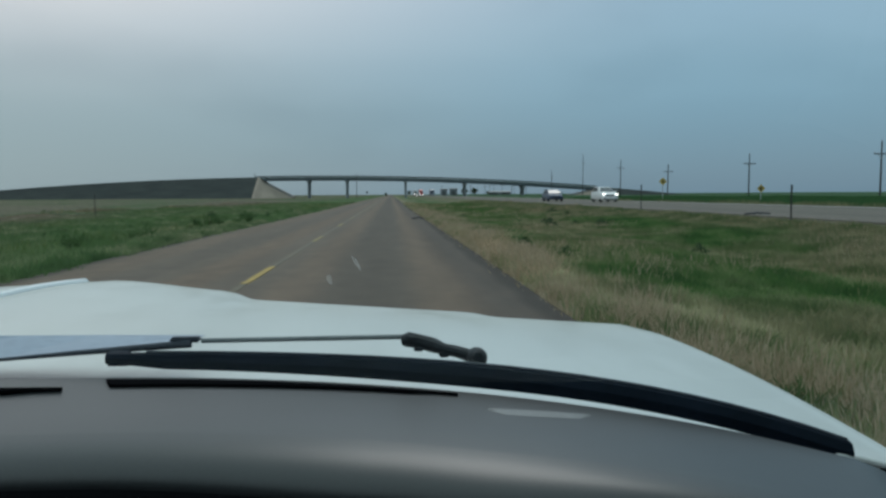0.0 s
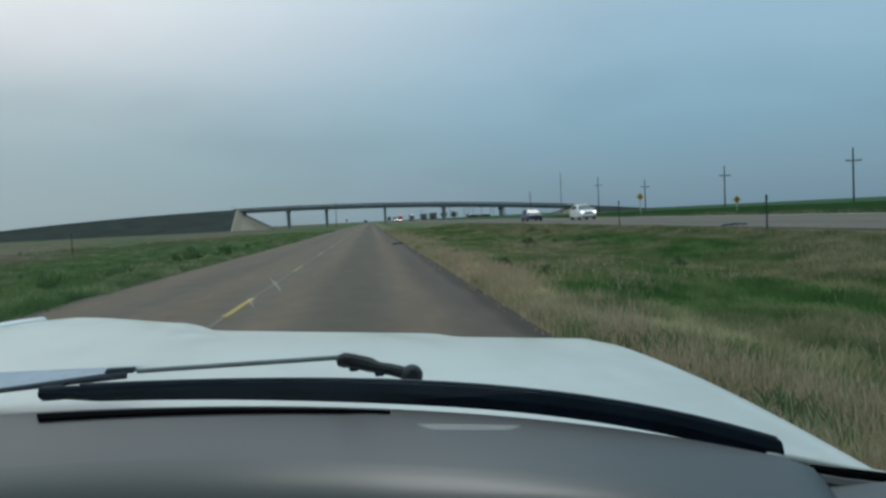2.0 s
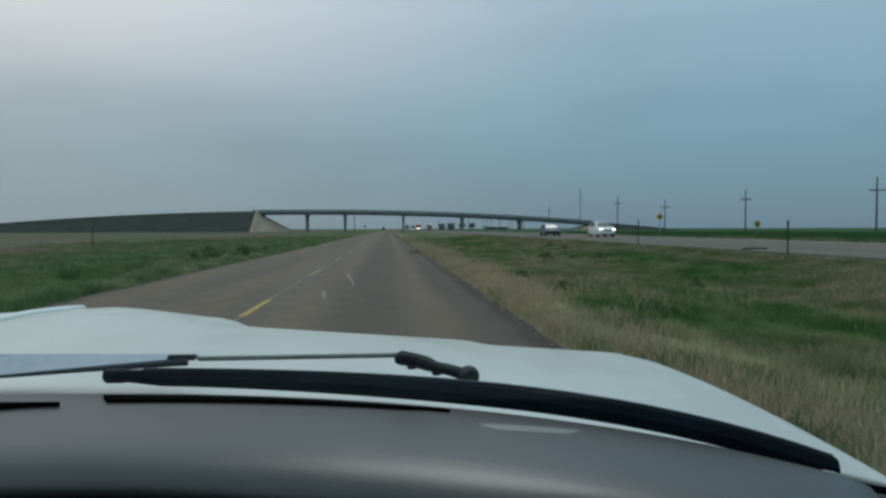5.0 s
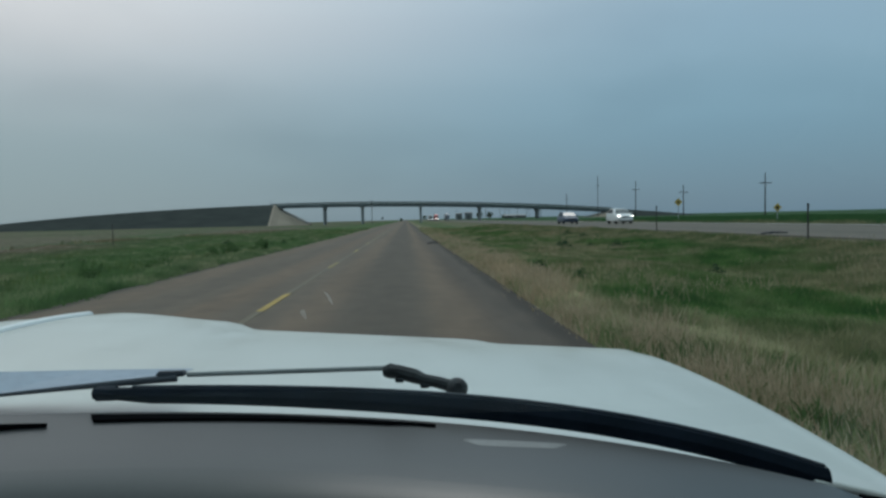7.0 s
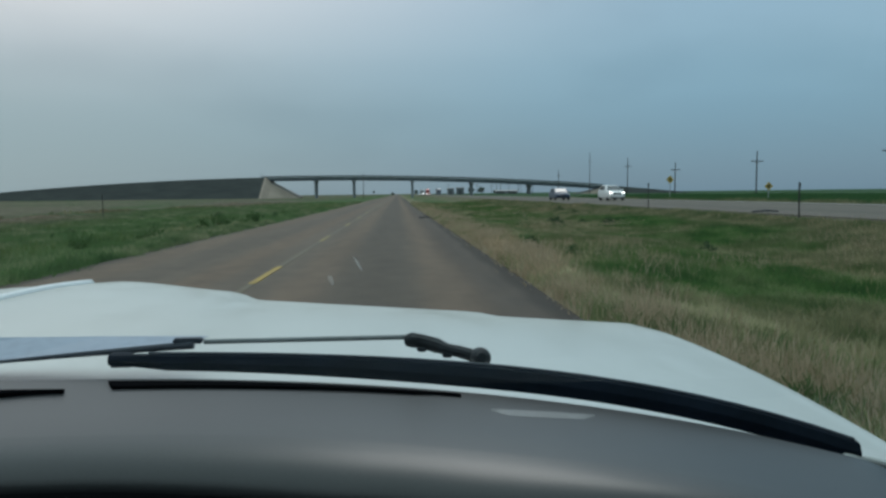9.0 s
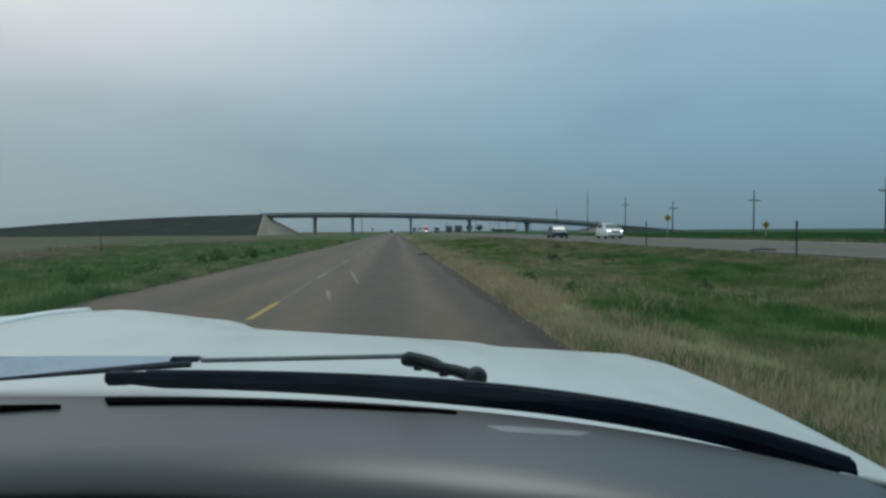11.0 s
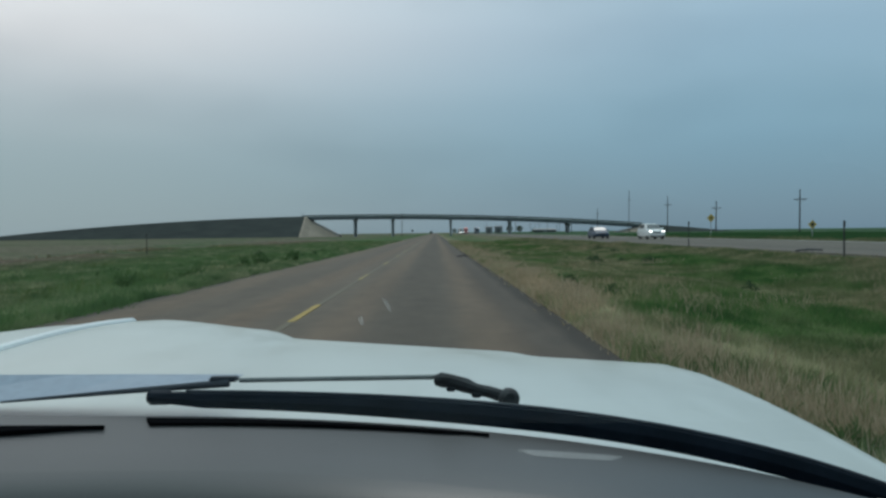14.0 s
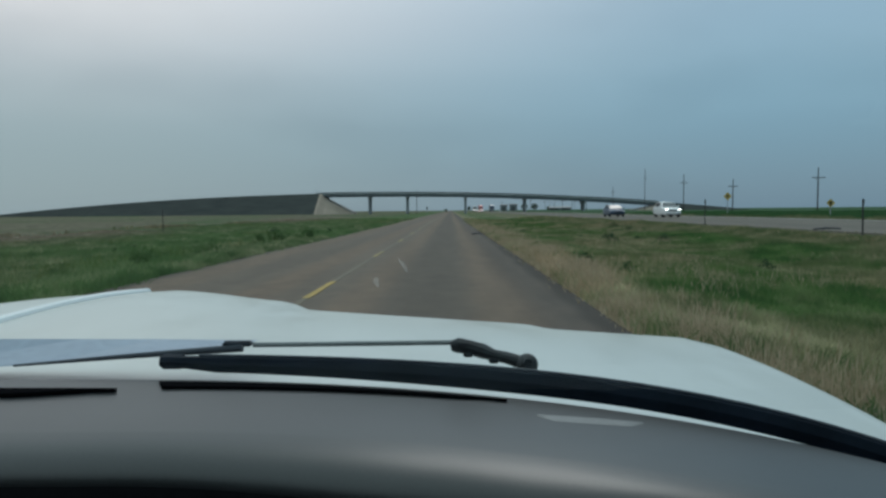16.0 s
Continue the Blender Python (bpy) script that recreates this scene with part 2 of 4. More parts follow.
def turf_colour(n, l):
    """Tone of the turf from place to place: green, dry and sage patches, tan verge, brown ditch side, green bank."""
    # patch noise is drawn out along the road to stand in for motion smear
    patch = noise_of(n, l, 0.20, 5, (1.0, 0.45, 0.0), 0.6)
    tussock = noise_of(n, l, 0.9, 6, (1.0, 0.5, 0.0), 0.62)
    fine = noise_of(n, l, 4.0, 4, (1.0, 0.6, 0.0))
    green = ramp(n, l, tussock, [(0.32, (0.027, 0.060, 0.022)), (0.50, (0.048, 0.094, 0.032)), (0.66, (0.098, 0.138, 0.060))])
    dry = ramp(n, l, tussock, [(0.36, (0.060, 0.084, 0.038)), (0.50, (0.140, 0.130, 0.080)), (0.64, (0.232, 0.202, 0.138))])
    sage = ramp(n, l, tussock, [(0.34, (0.040, 0.064, 0.031)), (0.50, (0.065, 0.088, 0.044)), (0.66, (0.112, 0.124, 0.070))])
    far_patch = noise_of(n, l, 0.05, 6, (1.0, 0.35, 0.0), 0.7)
    moor = ramp(n, l, tussock, [(0.34, (0.062, 0.062, 0.042)), (0.50, (0.112, 0.096, 0.070)), (0.66, (0.185, 0.158, 0.118))])
    sage = mix(n, l, "MIX", sage, moor, ramp(n, l, far_patch, [(0.44, (0, 0, 0)), (0.52, (1, 1, 1))]))
    sage = mix(n, l, "MIX", sage, green, ramp(n, l, far_patch, [(0.38, (0.8, 0.8, 0.8)), (0.46, (0.08, 0.08, 0.08))]))
    straw = ramp(n, l, tussock, [(0.32, (0.084, 0.098, 0.050)), (0.48, (0.190, 0.168, 0.110)), (0.62, (0.315, 0.270, 0.192))])
    co = n.new("ShaderNodeTexCoord")
    sep = n.new("ShaderNodeSeparateXYZ")
    l.new(co.outputs["Object"], sep.inputs[0])
    # the far verge is wetter and greener than the ditch
    wet = n.new("ShaderNodeMapRange")
    wet.inputs[1].default_value, wet.inputs[2].default_value, wet.inputs[3].default_value, wet.inputs[4].default_value = -6.0, 0.0, 0.25, 1.0
    l.new(sep.outputs[0], wet.inputs[0])
    parched = n.new("ShaderNodeMath")
    parched.operation = "MULTIPLY"
    l.new(ramp(n, l, patch, [(0.45, (0, 0, 0)), (0.56, (1, 1, 1))]), parched.inputs[0])
    l.new(wet.outputs[0], parched.inputs[1])
    col = mix(n, l, "MIX", green, dry, parched.outputs[0])
    ragged = n.new("ShaderNodeMath")
    ragged.operation = "MULTIPLY_ADD"
    ragged.inputs[1].default_value = 9.0
    l.new(patch, ragged.inputs[0])
    l.new(sep.outputs[0], ragged.inputs[2])

    def belt(x0, x1):
        r = n.new("ShaderNodeMapRange")
        r.interpolation_type = "SMOOTHSTEP"
        r.inputs[1].default_value, r.inputs[2].default_value = x0 + 4.5, x1 + 4.5
        l.new(ragged.outputs[0], r.inputs[0])
        return r.outputs[0]

    def both(a, b):
        m = n.new("ShaderNodeMath")
        m.operation = "MULTIPLY"
        l.new(a, m.inputs[0])
        l.new(b, m.inputs[1])
        return m.outputs[0]

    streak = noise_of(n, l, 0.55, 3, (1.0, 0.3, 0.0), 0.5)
    col = mix(n, l, "MIX", col, straw, both(both(belt(5.8, 3.2), belt(-2.0, 0.0)), ramp(n, l, streak, [(0.49, (0.03, 0.03, 0.03)), (0.60, (0.9, 0.9, 0.9))])))
    margin = n.new("ShaderNodeMapRange")
    margin.interpolation_type = "SMOOTHSTEP"
    margin.inputs[1].default_value, margin.inputs[2].default_value = 3.8, 2.8
    l.new(sep.outputs[0], margin.inputs[0])
    roadside = n.new("ShaderNodeMath")
    roadside.operation = "GREATER_THAN"
    roadside.inputs[1].default_value = 0.0
    l.new(sep.outputs[0], roadside.inputs[0])
    col = mix(n, l, "MIX", col, straw, both(both(margin.outputs[0], roadside.outputs[0]), ramp(n, l, streak, [(0.40, (0.12, 0.12, 0.12)), (0.52, (0.95, 0.95, 0.95))])))
    col = mix(n, l, "MIX", col, sage, belt(-14, -26))
    brown = ramp(n, l, tussock, [(0.32, (0.052, 0.080, 0.036)), (0.50, (0.115, 0.112, 0.068)), (0.66, (0.195, 0.170, 0.114))])
    col = mix(n, l, "MIX", col, brown, belt(10.0, 12.5))
    bank = ramp(n, l, tussock, [(0.3, (0.026, 0.062, 0.030)), (0.7, (0.045, 0.088, 0.038))])
    col = mix(n, l, "MIX", col, bank, belt(31.5, 34))
    col = mix(n, l, "MULTIPLY", col, ramp(n, l, fine, [(0.25, (0.82, 0.82, 0.82)), (0.75, (1.16, 1.16, 1.14))]))
    return col, tussock


def field_ground():
    m, n, l, b = material("prairie_turf", 0.95, 0, 0.05)
    col, tussock = turf_colour(n, l)
    l.new(col, b.inputs["Base Color"])
    bump(n, l, b, tussock, 0.3, 0.12)
    return m


def sward(name, tint):
    """Grass blades: the turf's tone, with a slight change from blade to blade."""
    m, n, l, b = material(name, 0.9, 0, 0.1)
    col, _ = turf_colour(n, l)
    g = n.new("ShaderNodeNewGeometry")
    col = mix(n, l, "MULTIPLY", col, ramp(n, l, g.outputs["Random Per Island"], [(0.0, tuple(0.92 * c for c in tint)), (1.0, tuple(1.08 * c for c in tint))]))
    l.new(col, b.inputs["Base Color"])
    through_light = n.new("ShaderNodeBsdfTranslucent")
    l.new(col, through_light.inputs[0])
    blend = n.new("ShaderNodeMixShader")
    blend.inputs[0].default_value = 0.5
    l.new(b.outputs[0], blend.inputs[1])
    l.new(through_light.outputs[0], blend.inputs[2])
    l.new(blend.outputs[0], n["Material Output"].inputs[0])
    return m


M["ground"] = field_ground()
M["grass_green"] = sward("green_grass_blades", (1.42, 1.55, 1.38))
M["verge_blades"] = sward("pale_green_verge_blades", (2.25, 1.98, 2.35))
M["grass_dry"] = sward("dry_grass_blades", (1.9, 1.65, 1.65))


def plain_paint(name, colour, rough=0.3, metal=0.0, coat=0.0, dirt=0.06):
    m, n, l, b = material(name, rough, metal)
    spots = noise_of(n, l, 5.0, 5)
    lo = tuple(c * (1 - dirt) for c in colour)
    l.new(ramp(n, l, spots, [(0.3, lo), (0.7, colour)]), b.inputs["Base Color"])
    b.inputs["Coat Weight"].default_value, b.inputs["Coat Roughness"].default_value = coat, 0.12
    return m




def car_paint():
    """White paint with a film of road dust along the bonnet's leading edge."""
    m, n, l, b = material("white_car_paint", 0.40)
    spots = noise_of(n, l, 5.0, 5)
    col = ramp(n, l, spots, [(0.3, (0.49, 0.505, 0.485)), (0.7, (0.515, 0.53, 0.51))])
    film = noise_of(n, l, 7.0, 5, (1.0, 0.35, 1.0), 0.6)
    col = mix(n, l, "MULTIPLY", col, ramp(n, l, film, [(0.34, (0.90, 0.90, 0.89)), (0.52, (1.0, 1.0, 1.0)), (0.72, (1.03, 1.03, 1.03))]))
    co = n.new("ShaderNodeTexCoord")
    sep = n.new("ShaderNodeSeparateXYZ")
    l.new(co.outputs["Object"], sep.inputs[0])
    # grimy runs that thin out towards the windscreen
    run = noise_of(n, l, 6.0, 5, (1.3, 0.35, 1.0), 0.65)
    reach = n.new("ShaderNodeMapRange")
    reach.interpolation_type = "SMOOTHSTEP"
    reach.inputs[1].default_value, reach.inputs[2].default_value = 1.05, 1.45
    l.new(sep.outputs[1], reach.inputs[0])
    grime = n.new("ShaderNodeMath")
    grime.operation = "MULTIPLY"
    l.new(ramp(n, l, run, [(0.50, (0, 0, 0)), (0.68, (0.8, 0.8, 0.8))]), grime.inputs[0])
    l.new(reach.outputs[0], grime.inputs[1])
    col = mix(n, l, "MIX", col, (0.27, 0.27, 0.235), grime.outputs[0])
    r = n.new("ShaderNodeMapRange")
    r.interpolation_type = "SMOOTHSTEP"
    r.inputs[1].default_value, r.inputs[2].default_value = 1.50, 1.62
    l.new(sep.outputs[1], r.inputs[0])
    dust = n.new("ShaderNodeMath")
    dust.operation = "MULTIPLY"
    l.new(noise_of(n, l, 14.0, 4), dust.inputs[0])
    l.new(r.outputs[0], dust.inputs[1])
    l.new(mix(n, l, "MIX", col, (0.36, 0.32, 0.26), dust.outputs[0]), b.inputs["Base Color"])
    b.inputs["Coat Weight"].default_value, b.inputs["Coat Roughness"].default_value = 0.25, 0.12
    return m


M["car_white"] = car_paint()
M["rubber"] = worn("black_rubber", (0.005, 0.010, 0.017), (0.009, 0.016, 0.027), 30, 300, 0.7, spec=0.1)
M["trim_black"] = worn("black_trim_plastic", (0.012, 0.013, 0.015), (0.025, 0.026, 0.028), 20, 250, 0.5)
M["arm_black"] = worn("chalky_black_wiper_paint", (0.003, 0.006, 0.009), (0.024, 0.032, 0.038), 110, 400, 0.65)
M["rod_grey"] = worn("grey_wiper_rod", (0.18, 0.205, 0.21), (0.24, 0.265, 0.27), 30, 200, 0.5)
M["band_blue"] = worn("blue_grey_satin", (0.25, 0.305, 0.385), (0.275, 0.335, 0.415), 6, 120, 0.5, strength=0.02)
M["arm_edge"] = worn("dark_blue_rubber_edge", (0.030, 0.039, 0.053), (0.048, 0.062, 0.082), 30, 200, 0.6)
M["dash"] = worn("grey_dashboard_vinyl", (0.0185, 0.0213, 0.023), (0.028, 0.031, 0.033), 7, 500, 0.37, strength=0.03, spec=0.54)
M["dash_glint"] = worn("pale_painted_glint", (0.095, 0.100, 0.102), (0.145, 0.152, 0.155), 20, 200, 0.5)
# near-black lining; also paints the shade on the dashboard's front face
M["cabin"] = worn("dark_lining_and_shade", (0.006, 0.007, 0.009), (0.011, 0.012, 0.014), 5, 150, 0.9, spec=0.08)
M["strip_black"] = worn("matt_black_strip", (0.004, 0.004, 0.005), (0.007, 0.007, 0.008), 20, 200, 1.0, spec=0.0)
M["speck"] = worn("dried_chalky_speck", (0.30, 0.30, 0.29), (0.5, 0.5, 0.48), 200, 900, 0.9)
M["smear"] = bpy.data.materials.new("dried_chalky_smear")
M["smear"].use_nodes = True
sm_n, sm_l = M["smear"].node_tree.nodes, M["smear"].node_tree.links
sm_n.clear()
sm_out, sm_clear, sm_film, sm_mix = (sm_n.new(k) for k in ("ShaderNodeOutputMaterial", "ShaderNodeBsdfTransparent", "ShaderNodeBsdfTranslucent", "ShaderNodeMixShader"))
sm_film.inputs[0].default_value = (0.8, 0.8, 0.78, 1)
sm_mix.inputs[0].default_value = 0.06
sm_l.new(sm_clear.outputs[0], sm_mix.inputs[1])
sm_l.new(sm_film.outputs[0], sm_mix.inputs[2])
sm_l.new(sm_mix.outputs[0], sm_out.inputs[0])
M["red_paint"] = plain_paint("red_truck_paint", (0.36, 0.03, 0.03), 0.35, 0, 0.3)
M["blue_paint"] = plain_paint("dark_blue_truck_paint", (0.02, 0.045, 0.085), 0.35, 0, 0.3)
M["trailer_grey"] = plain_paint("grey_trailer_panel", (0.24, 0.26, 0.27), 0.5)
M["chrome"] = plain_paint("bright_chrome", (0.6, 0.6, 0.6), 0.15, 1.0)
M["dark_glass"] = worn("dark_vehicle_glass", (0.018, 0.022, 0.026), (0.03, 0.035, 0.04), 3, 40, 0.4, spec=0.06)
lamp_m, lamp_n, lamp_l, lamp_b = material("lit_headlamp", 0.2)
lamp_b.inputs["Base Color"].default_value = (0.9, 0.9, 0.88, 1)
lamp_b.inputs["Emission Color"].default_value = (1.0, 0.96, 0.9, 1)
lamp_b.inputs["Emission Strength"].default_value = 6.0
M["headlamp"] = lamp_m
M["sedan_blue"] = plain_paint("dark_blue_car_paint", (0.012, 0.036, 0.080), 0.40, 0.0, 0.2)
M["sky_glass"] = worn("clear_vehicle_glass", (0.03, 0.036, 0.042), (0.045, 0.05, 0.056), 3, 40, 0.08, spec=1.0, strength=0.0)
M["suv_white"] = plain_paint("bright_white_car_paint", (0.74, 0.76, 0.76), 0.3, 0, 0.5)


def windscreen_glass():
    m = bpy.data.materials.new("windscreen_glass")
    m.use_nodes = True
    n, l = m.node_tree.nodes, m.node_tree.links
    n.clear()
    out = n.new("ShaderNodeOutputMaterial")
    clear = n.new("ShaderNodeBsdfTransparent")
    clear.inputs[0].default_value = (0.97, 0.985, 0.98, 1)
    gloss = n.new("ShaderNodeBsdfGlossy")
    gloss.inputs["Roughness"].default_value = 0.02
    sh = n.new("ShaderNodeMixShader")
    sh.inputs[0].default_value = 0.03
    l.new(clear.outputs[0], sh.inputs[1])
    l.new(gloss.outputs[0], sh.inputs[2])
    l.new(sh.outputs[0], out.inputs[0])
    return m


M["glass"] = windscreen_glass()


# ---- mesh helpers ----
def mesh_object(name, bm, mat, smooth=False):
    me = bpy.data.meshes.new(name)
    bm.normal_update()
    bm.to_mesh(me)
    bm.free()
    me.materials.append(mat)
    if smooth:
        me.polygons.foreach_set("use_smooth", [True] * len(me.polygons))
        me.set_sharp_from_angle(angle=radians(35))
    return new(name, me)


def part(name, bm, mat, parent, label="", smooth=False):
    ob = mesh_object(name, bm, mat, smooth)
    ob.parent = parent
    if label:
        ob["label"] = label
    return ob


def thing(name, at, label, category, group="", turn=0):
    e = new(name)
    e.matrix_world = pose(*at, 0, 0, turn)
    return tagged(e, label, category, group)


def add_box(bm, lo, hi, bevel=0.0):
    r = bmesh.ops.create_cube(bm, size=1.0)
    for v in r["verts"]:
        v.co = Vector([lo[k] + (v.co[k] + 0.5) * (hi[k] - lo[k]) for k in range(3)])
    if bevel:
        edges = list({e for v in r["verts"] for e in v.link_edges})
        bmesh.ops.bevel(bm, geom=edges, offset=bevel, segments=2, affect="EDGES")
    return bm


def box(lo, hi, bevel=0.0):
    return add_box(bmesh.new(), lo, hi, bevel)


def add_tube(bm, path, radii, sides=10):
    """A capped tube along a path of points; radii may change from point to point."""
    path = [Vector(p) for p in path]
    if not isinstance(radii, (list, tuple)):
        radii = [radii] * len(path)
    rings = []
    for i, p in enumerate(path):
        d = (path[min(i + 1, len(path) - 1)] - path[max(i - 1, 0)]).normalized()
        side = d.cross(Vector((0, 0, 1)))
        side = Vector((1, 0, 0)) if side.length < 1e-4 else side.normalized()
        up = side.cross(d)
        rings.append([bm.verts.new(p + (side * math.cos(a) + up * math.sin(a)) * radii[i])
                      for a in (2 * math.pi * k / sides for k in range(sides))])
    for a, b in zip(rings, rings[1:]):
        for k in range(sides):
            bm.faces.new((a[k], a[(k + 1) % sides], b[(k + 1) % sides], b[k]))
    bm.faces.new(rings[0][::-1])
    bm.faces.new(rings[-1])
    return bm


def tube(path, radii, sides=10):
    return add_tube(bmesh.new(), path, radii, sides)


def loft(sections, closed=True, caps=True):
    """Skin over rows of points of equal count."""
    bm = bmesh.new()
    rows = [[bm.verts.new(p) for p in s] for s in sections]
    n = len(rows[0])
    for a, b in zip(rows, rows[1:]):
        for k in range(n if closed else n - 1):
            bm.faces.new((a[k], a[(k + 1) % n], b[(k + 1) % n], b[k]))
    if closed and caps:
        bm.faces.new(rows[0][::-1])
        bm.faces.new(rows[-1])
    bmesh.ops.recalc_face_normals(bm, faces=bm.faces)
    return bm


def lathe(profile, sides=20, axis="z"):
    """Round body from (radius, height) pairs."""
    secs = []
    for r, h in profile:
        ring = []
        for k in range(sides):
            a = 2 * math.pi * k / sides
            c, s = r * math.cos(a), r * math.sin(a)
            ring.append((c, s, h) if axis == "z" else (h, c, s))
        secs.append(ring)
    return loft(secs)


def lerp(a, b, t):
    return a + (b - a) * t


def smooth(a, b, x):
    t = min(1.0, max(0.0, (x - a) / (b - a)))
    return t * t * (3 - 2 * t)


# ---- large structure: ground, roads, embankment ----
def ground_height(x, y=0.0):
    """The lie of the land: verge, shallow ditch, highway bank, gentle rise."""
    knots = [(-5000, 0.0), (-60, 0.05), (-16, -0.12), (-9, -0.22), (-6.6, -0.05), (2.2, -0.05), (4, -0.16), (8.5, -0.30),
             (12.5, 0.02), (15.3, 0.36), (31.5, 0.36), (36, 0.45), (52, 0.60), (90, 0.60), (200, 0.45), (5000, 0.3)]
    for (x0, z0), (x1, z1) in zip(knots, knots[1:]):
        if x <= x1:
            t = (x - x0) / (x1 - x0)
            z = lerp(z0, z1, t * t * (3 - 2 * t))
            break
    if -6.4 < x < 2.1 or 15.4 < x < 31.2:
        return z - 0.04
    return z + 0.05 * noise.noise((x * 0.25, y * 0.12, 3.1)) * smooth(3, 0, abs(y) / 60)


def build_ground():
    xs = sorted({-4200, -3000, -2000, -1300, -800, -500, -330, -220, -150, -105, -80, -60, -45, -35, -28, -23, -19, -16.5, -14, -12, -10.5, -9, -8, -7.2, -6.6, -6.35, -6.2,
                 -4, -2, 0, 1.9, 2.05, 2.4, 3, 3.6, 4.3, 5, 6, 7, 8, 9, 10, 11, 12, 13, 14, 14.8, 15.3, 15.6, 20, 26, 31, 31.3, 33, 36, 40, 46, 52, 60, 72, 90, 120,
                 160, 220, 330, 500, 800, 1300, 2000, 3000, 4200})
    ys = [-600, -300, -150, -80, -45, -25, -15] + [-8 + 2.0 * k for k in range(40)] + [75, 82, 90, 100, 112, 126, 142, 160, 182, 208, 240, 280, 330, 400, 500, 650, 900, 1300, 2000, 3000, 4300]
    bm = bmesh.new()
    grid = [[bm.verts.new((x, y, ground_height(x, y))) for x in xs] for y in ys]
    for a, b in zip(grid, grid[1:]):
        for k in range(len(xs) - 1):
            bm.faces.new((a[k], a[k + 1], b[k + 1], b[k]))
    ob = mesh_object("ground", bm, M["ground"], True)
    return tagged(ob, "flat prairie of green and dry tan grass", "ground", kind="structure")


build_ground()


def strip(name, x0, x1, z0, z1, mat, label, category, y0=-300, y1=4200, crown=0.0, thick=0.08):
    ys = [y0, -60, -10, 20, 60, 120, 250, 500, 1000, 2000, y1]
    secs = []
    for y in ys:
        top = [(lerp(x0, x1, t), y, lerp(z0, z1, t) + crown * (1 - (2 * t - 1) ** 2)) for t in (0, 0.2, 0.4, 0.5, 0.6, 0.8, 1.0)]
        secs.append(top + [(x1 + 0.05, y, z1 - thick), (x0 - 0.05, y, z0 - thick)])
    ob = mesh_object(name, loft(secs), mat)
    return tagged(ob, label, category, kind="structure")


ROAD_L, ROAD_R, ROAD_MID = -6.35, 2.02, -2.33
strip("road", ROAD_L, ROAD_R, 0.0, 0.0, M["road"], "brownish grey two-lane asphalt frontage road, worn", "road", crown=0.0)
strip("highway", 15.5, 31.0, 0.42, 0.42, M["highway"], "pale grey highway carriageway beyond the grass ditch", "road", thick=0.12)


def flat_strip(name, x, half, y0, y1, z, mat, label, group=""):
    bm = box((x - half, y0, z), (x + half, y1, z + 0.005))
    return tagged(mesh_object(name, bm, mat), label, "road marking", group, "structure")


flat_strip("faded_centre_line", ROAD_MID, 0.06, -100, 900, 0.0, M["faint_yellow"], "faded yellow centre line on the asphalt")
for k in range(-2, 16):
    y = 13.6 + 12.2 * k
    flat_strip("centre_dash", ROAD_MID, 0.06, y, y + 3.2, 0.004, M["yellow"] if k < 1 else M["thin_yellow"], "worn yellow centre line dash on the asphalt", "centre line dashes")
flat_strip("highway_edge_line", 29.6, 0.10, -100, 900, 0.42, M["white_paint"], "white edge line along the highway")

BRIDGE_Y = 390.0


def deck_height(x):
    return 9.75 - 3.0e-4 * (x + 37) ** 2


def bank_section(x, top):
    base = ground_height(x, 900) - 0.3
    h = max(top - base, 0.02)
    wob = 0.25 * noise.noise((x * 0.08, 1.7, 0.0))
    return [(x, BRIDGE_Y - 6 - 2 * h + wob * 2, base), (x, BRIDGE_Y - 6 - h + wob, base + h * 0.5), (x, BRIDGE_Y - 6, top), (x, BRIDGE_Y + 6, top),
            (x, BRIDGE_Y + 6 + 2 * h, base)]


def build_bank(name, x_from, x_to, mat, label, steps=24, ramp_to=None):
    secs = []
    for k in range(steps + 1):
        x = lerp(x_from, x_to, k / steps)
        top = deck_height(x) - 0.25
        secs.append(bank_section(x, max(top, ground_height(x, 900) - 0.25)))
    if ramp_to is not None:
        x0 = x_to
        for k in range(1, 7):
            x = lerp(x0, ramp_to, k / 6)
            secs.append(bank_section(x, lerp(deck_height(x0) - 1.5, 0.6, k / 6)))
    ob = mesh_object(name, loft(secs), mat, False)
    return tagged(ob, label, "embankment", kind="structure")


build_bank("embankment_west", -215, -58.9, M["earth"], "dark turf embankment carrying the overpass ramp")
build_bank("slope_paving_west", -58.9, -58.1, M["riprap"], "tan concrete slope paving at the overpass abutment", 3, -43.6)
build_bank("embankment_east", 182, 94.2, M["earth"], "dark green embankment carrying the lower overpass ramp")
build_bank("slope_paving_east", 94.2, 93.4, M["riprap"], "tan concrete slope paving at the lower abutment", 3, 81.5)

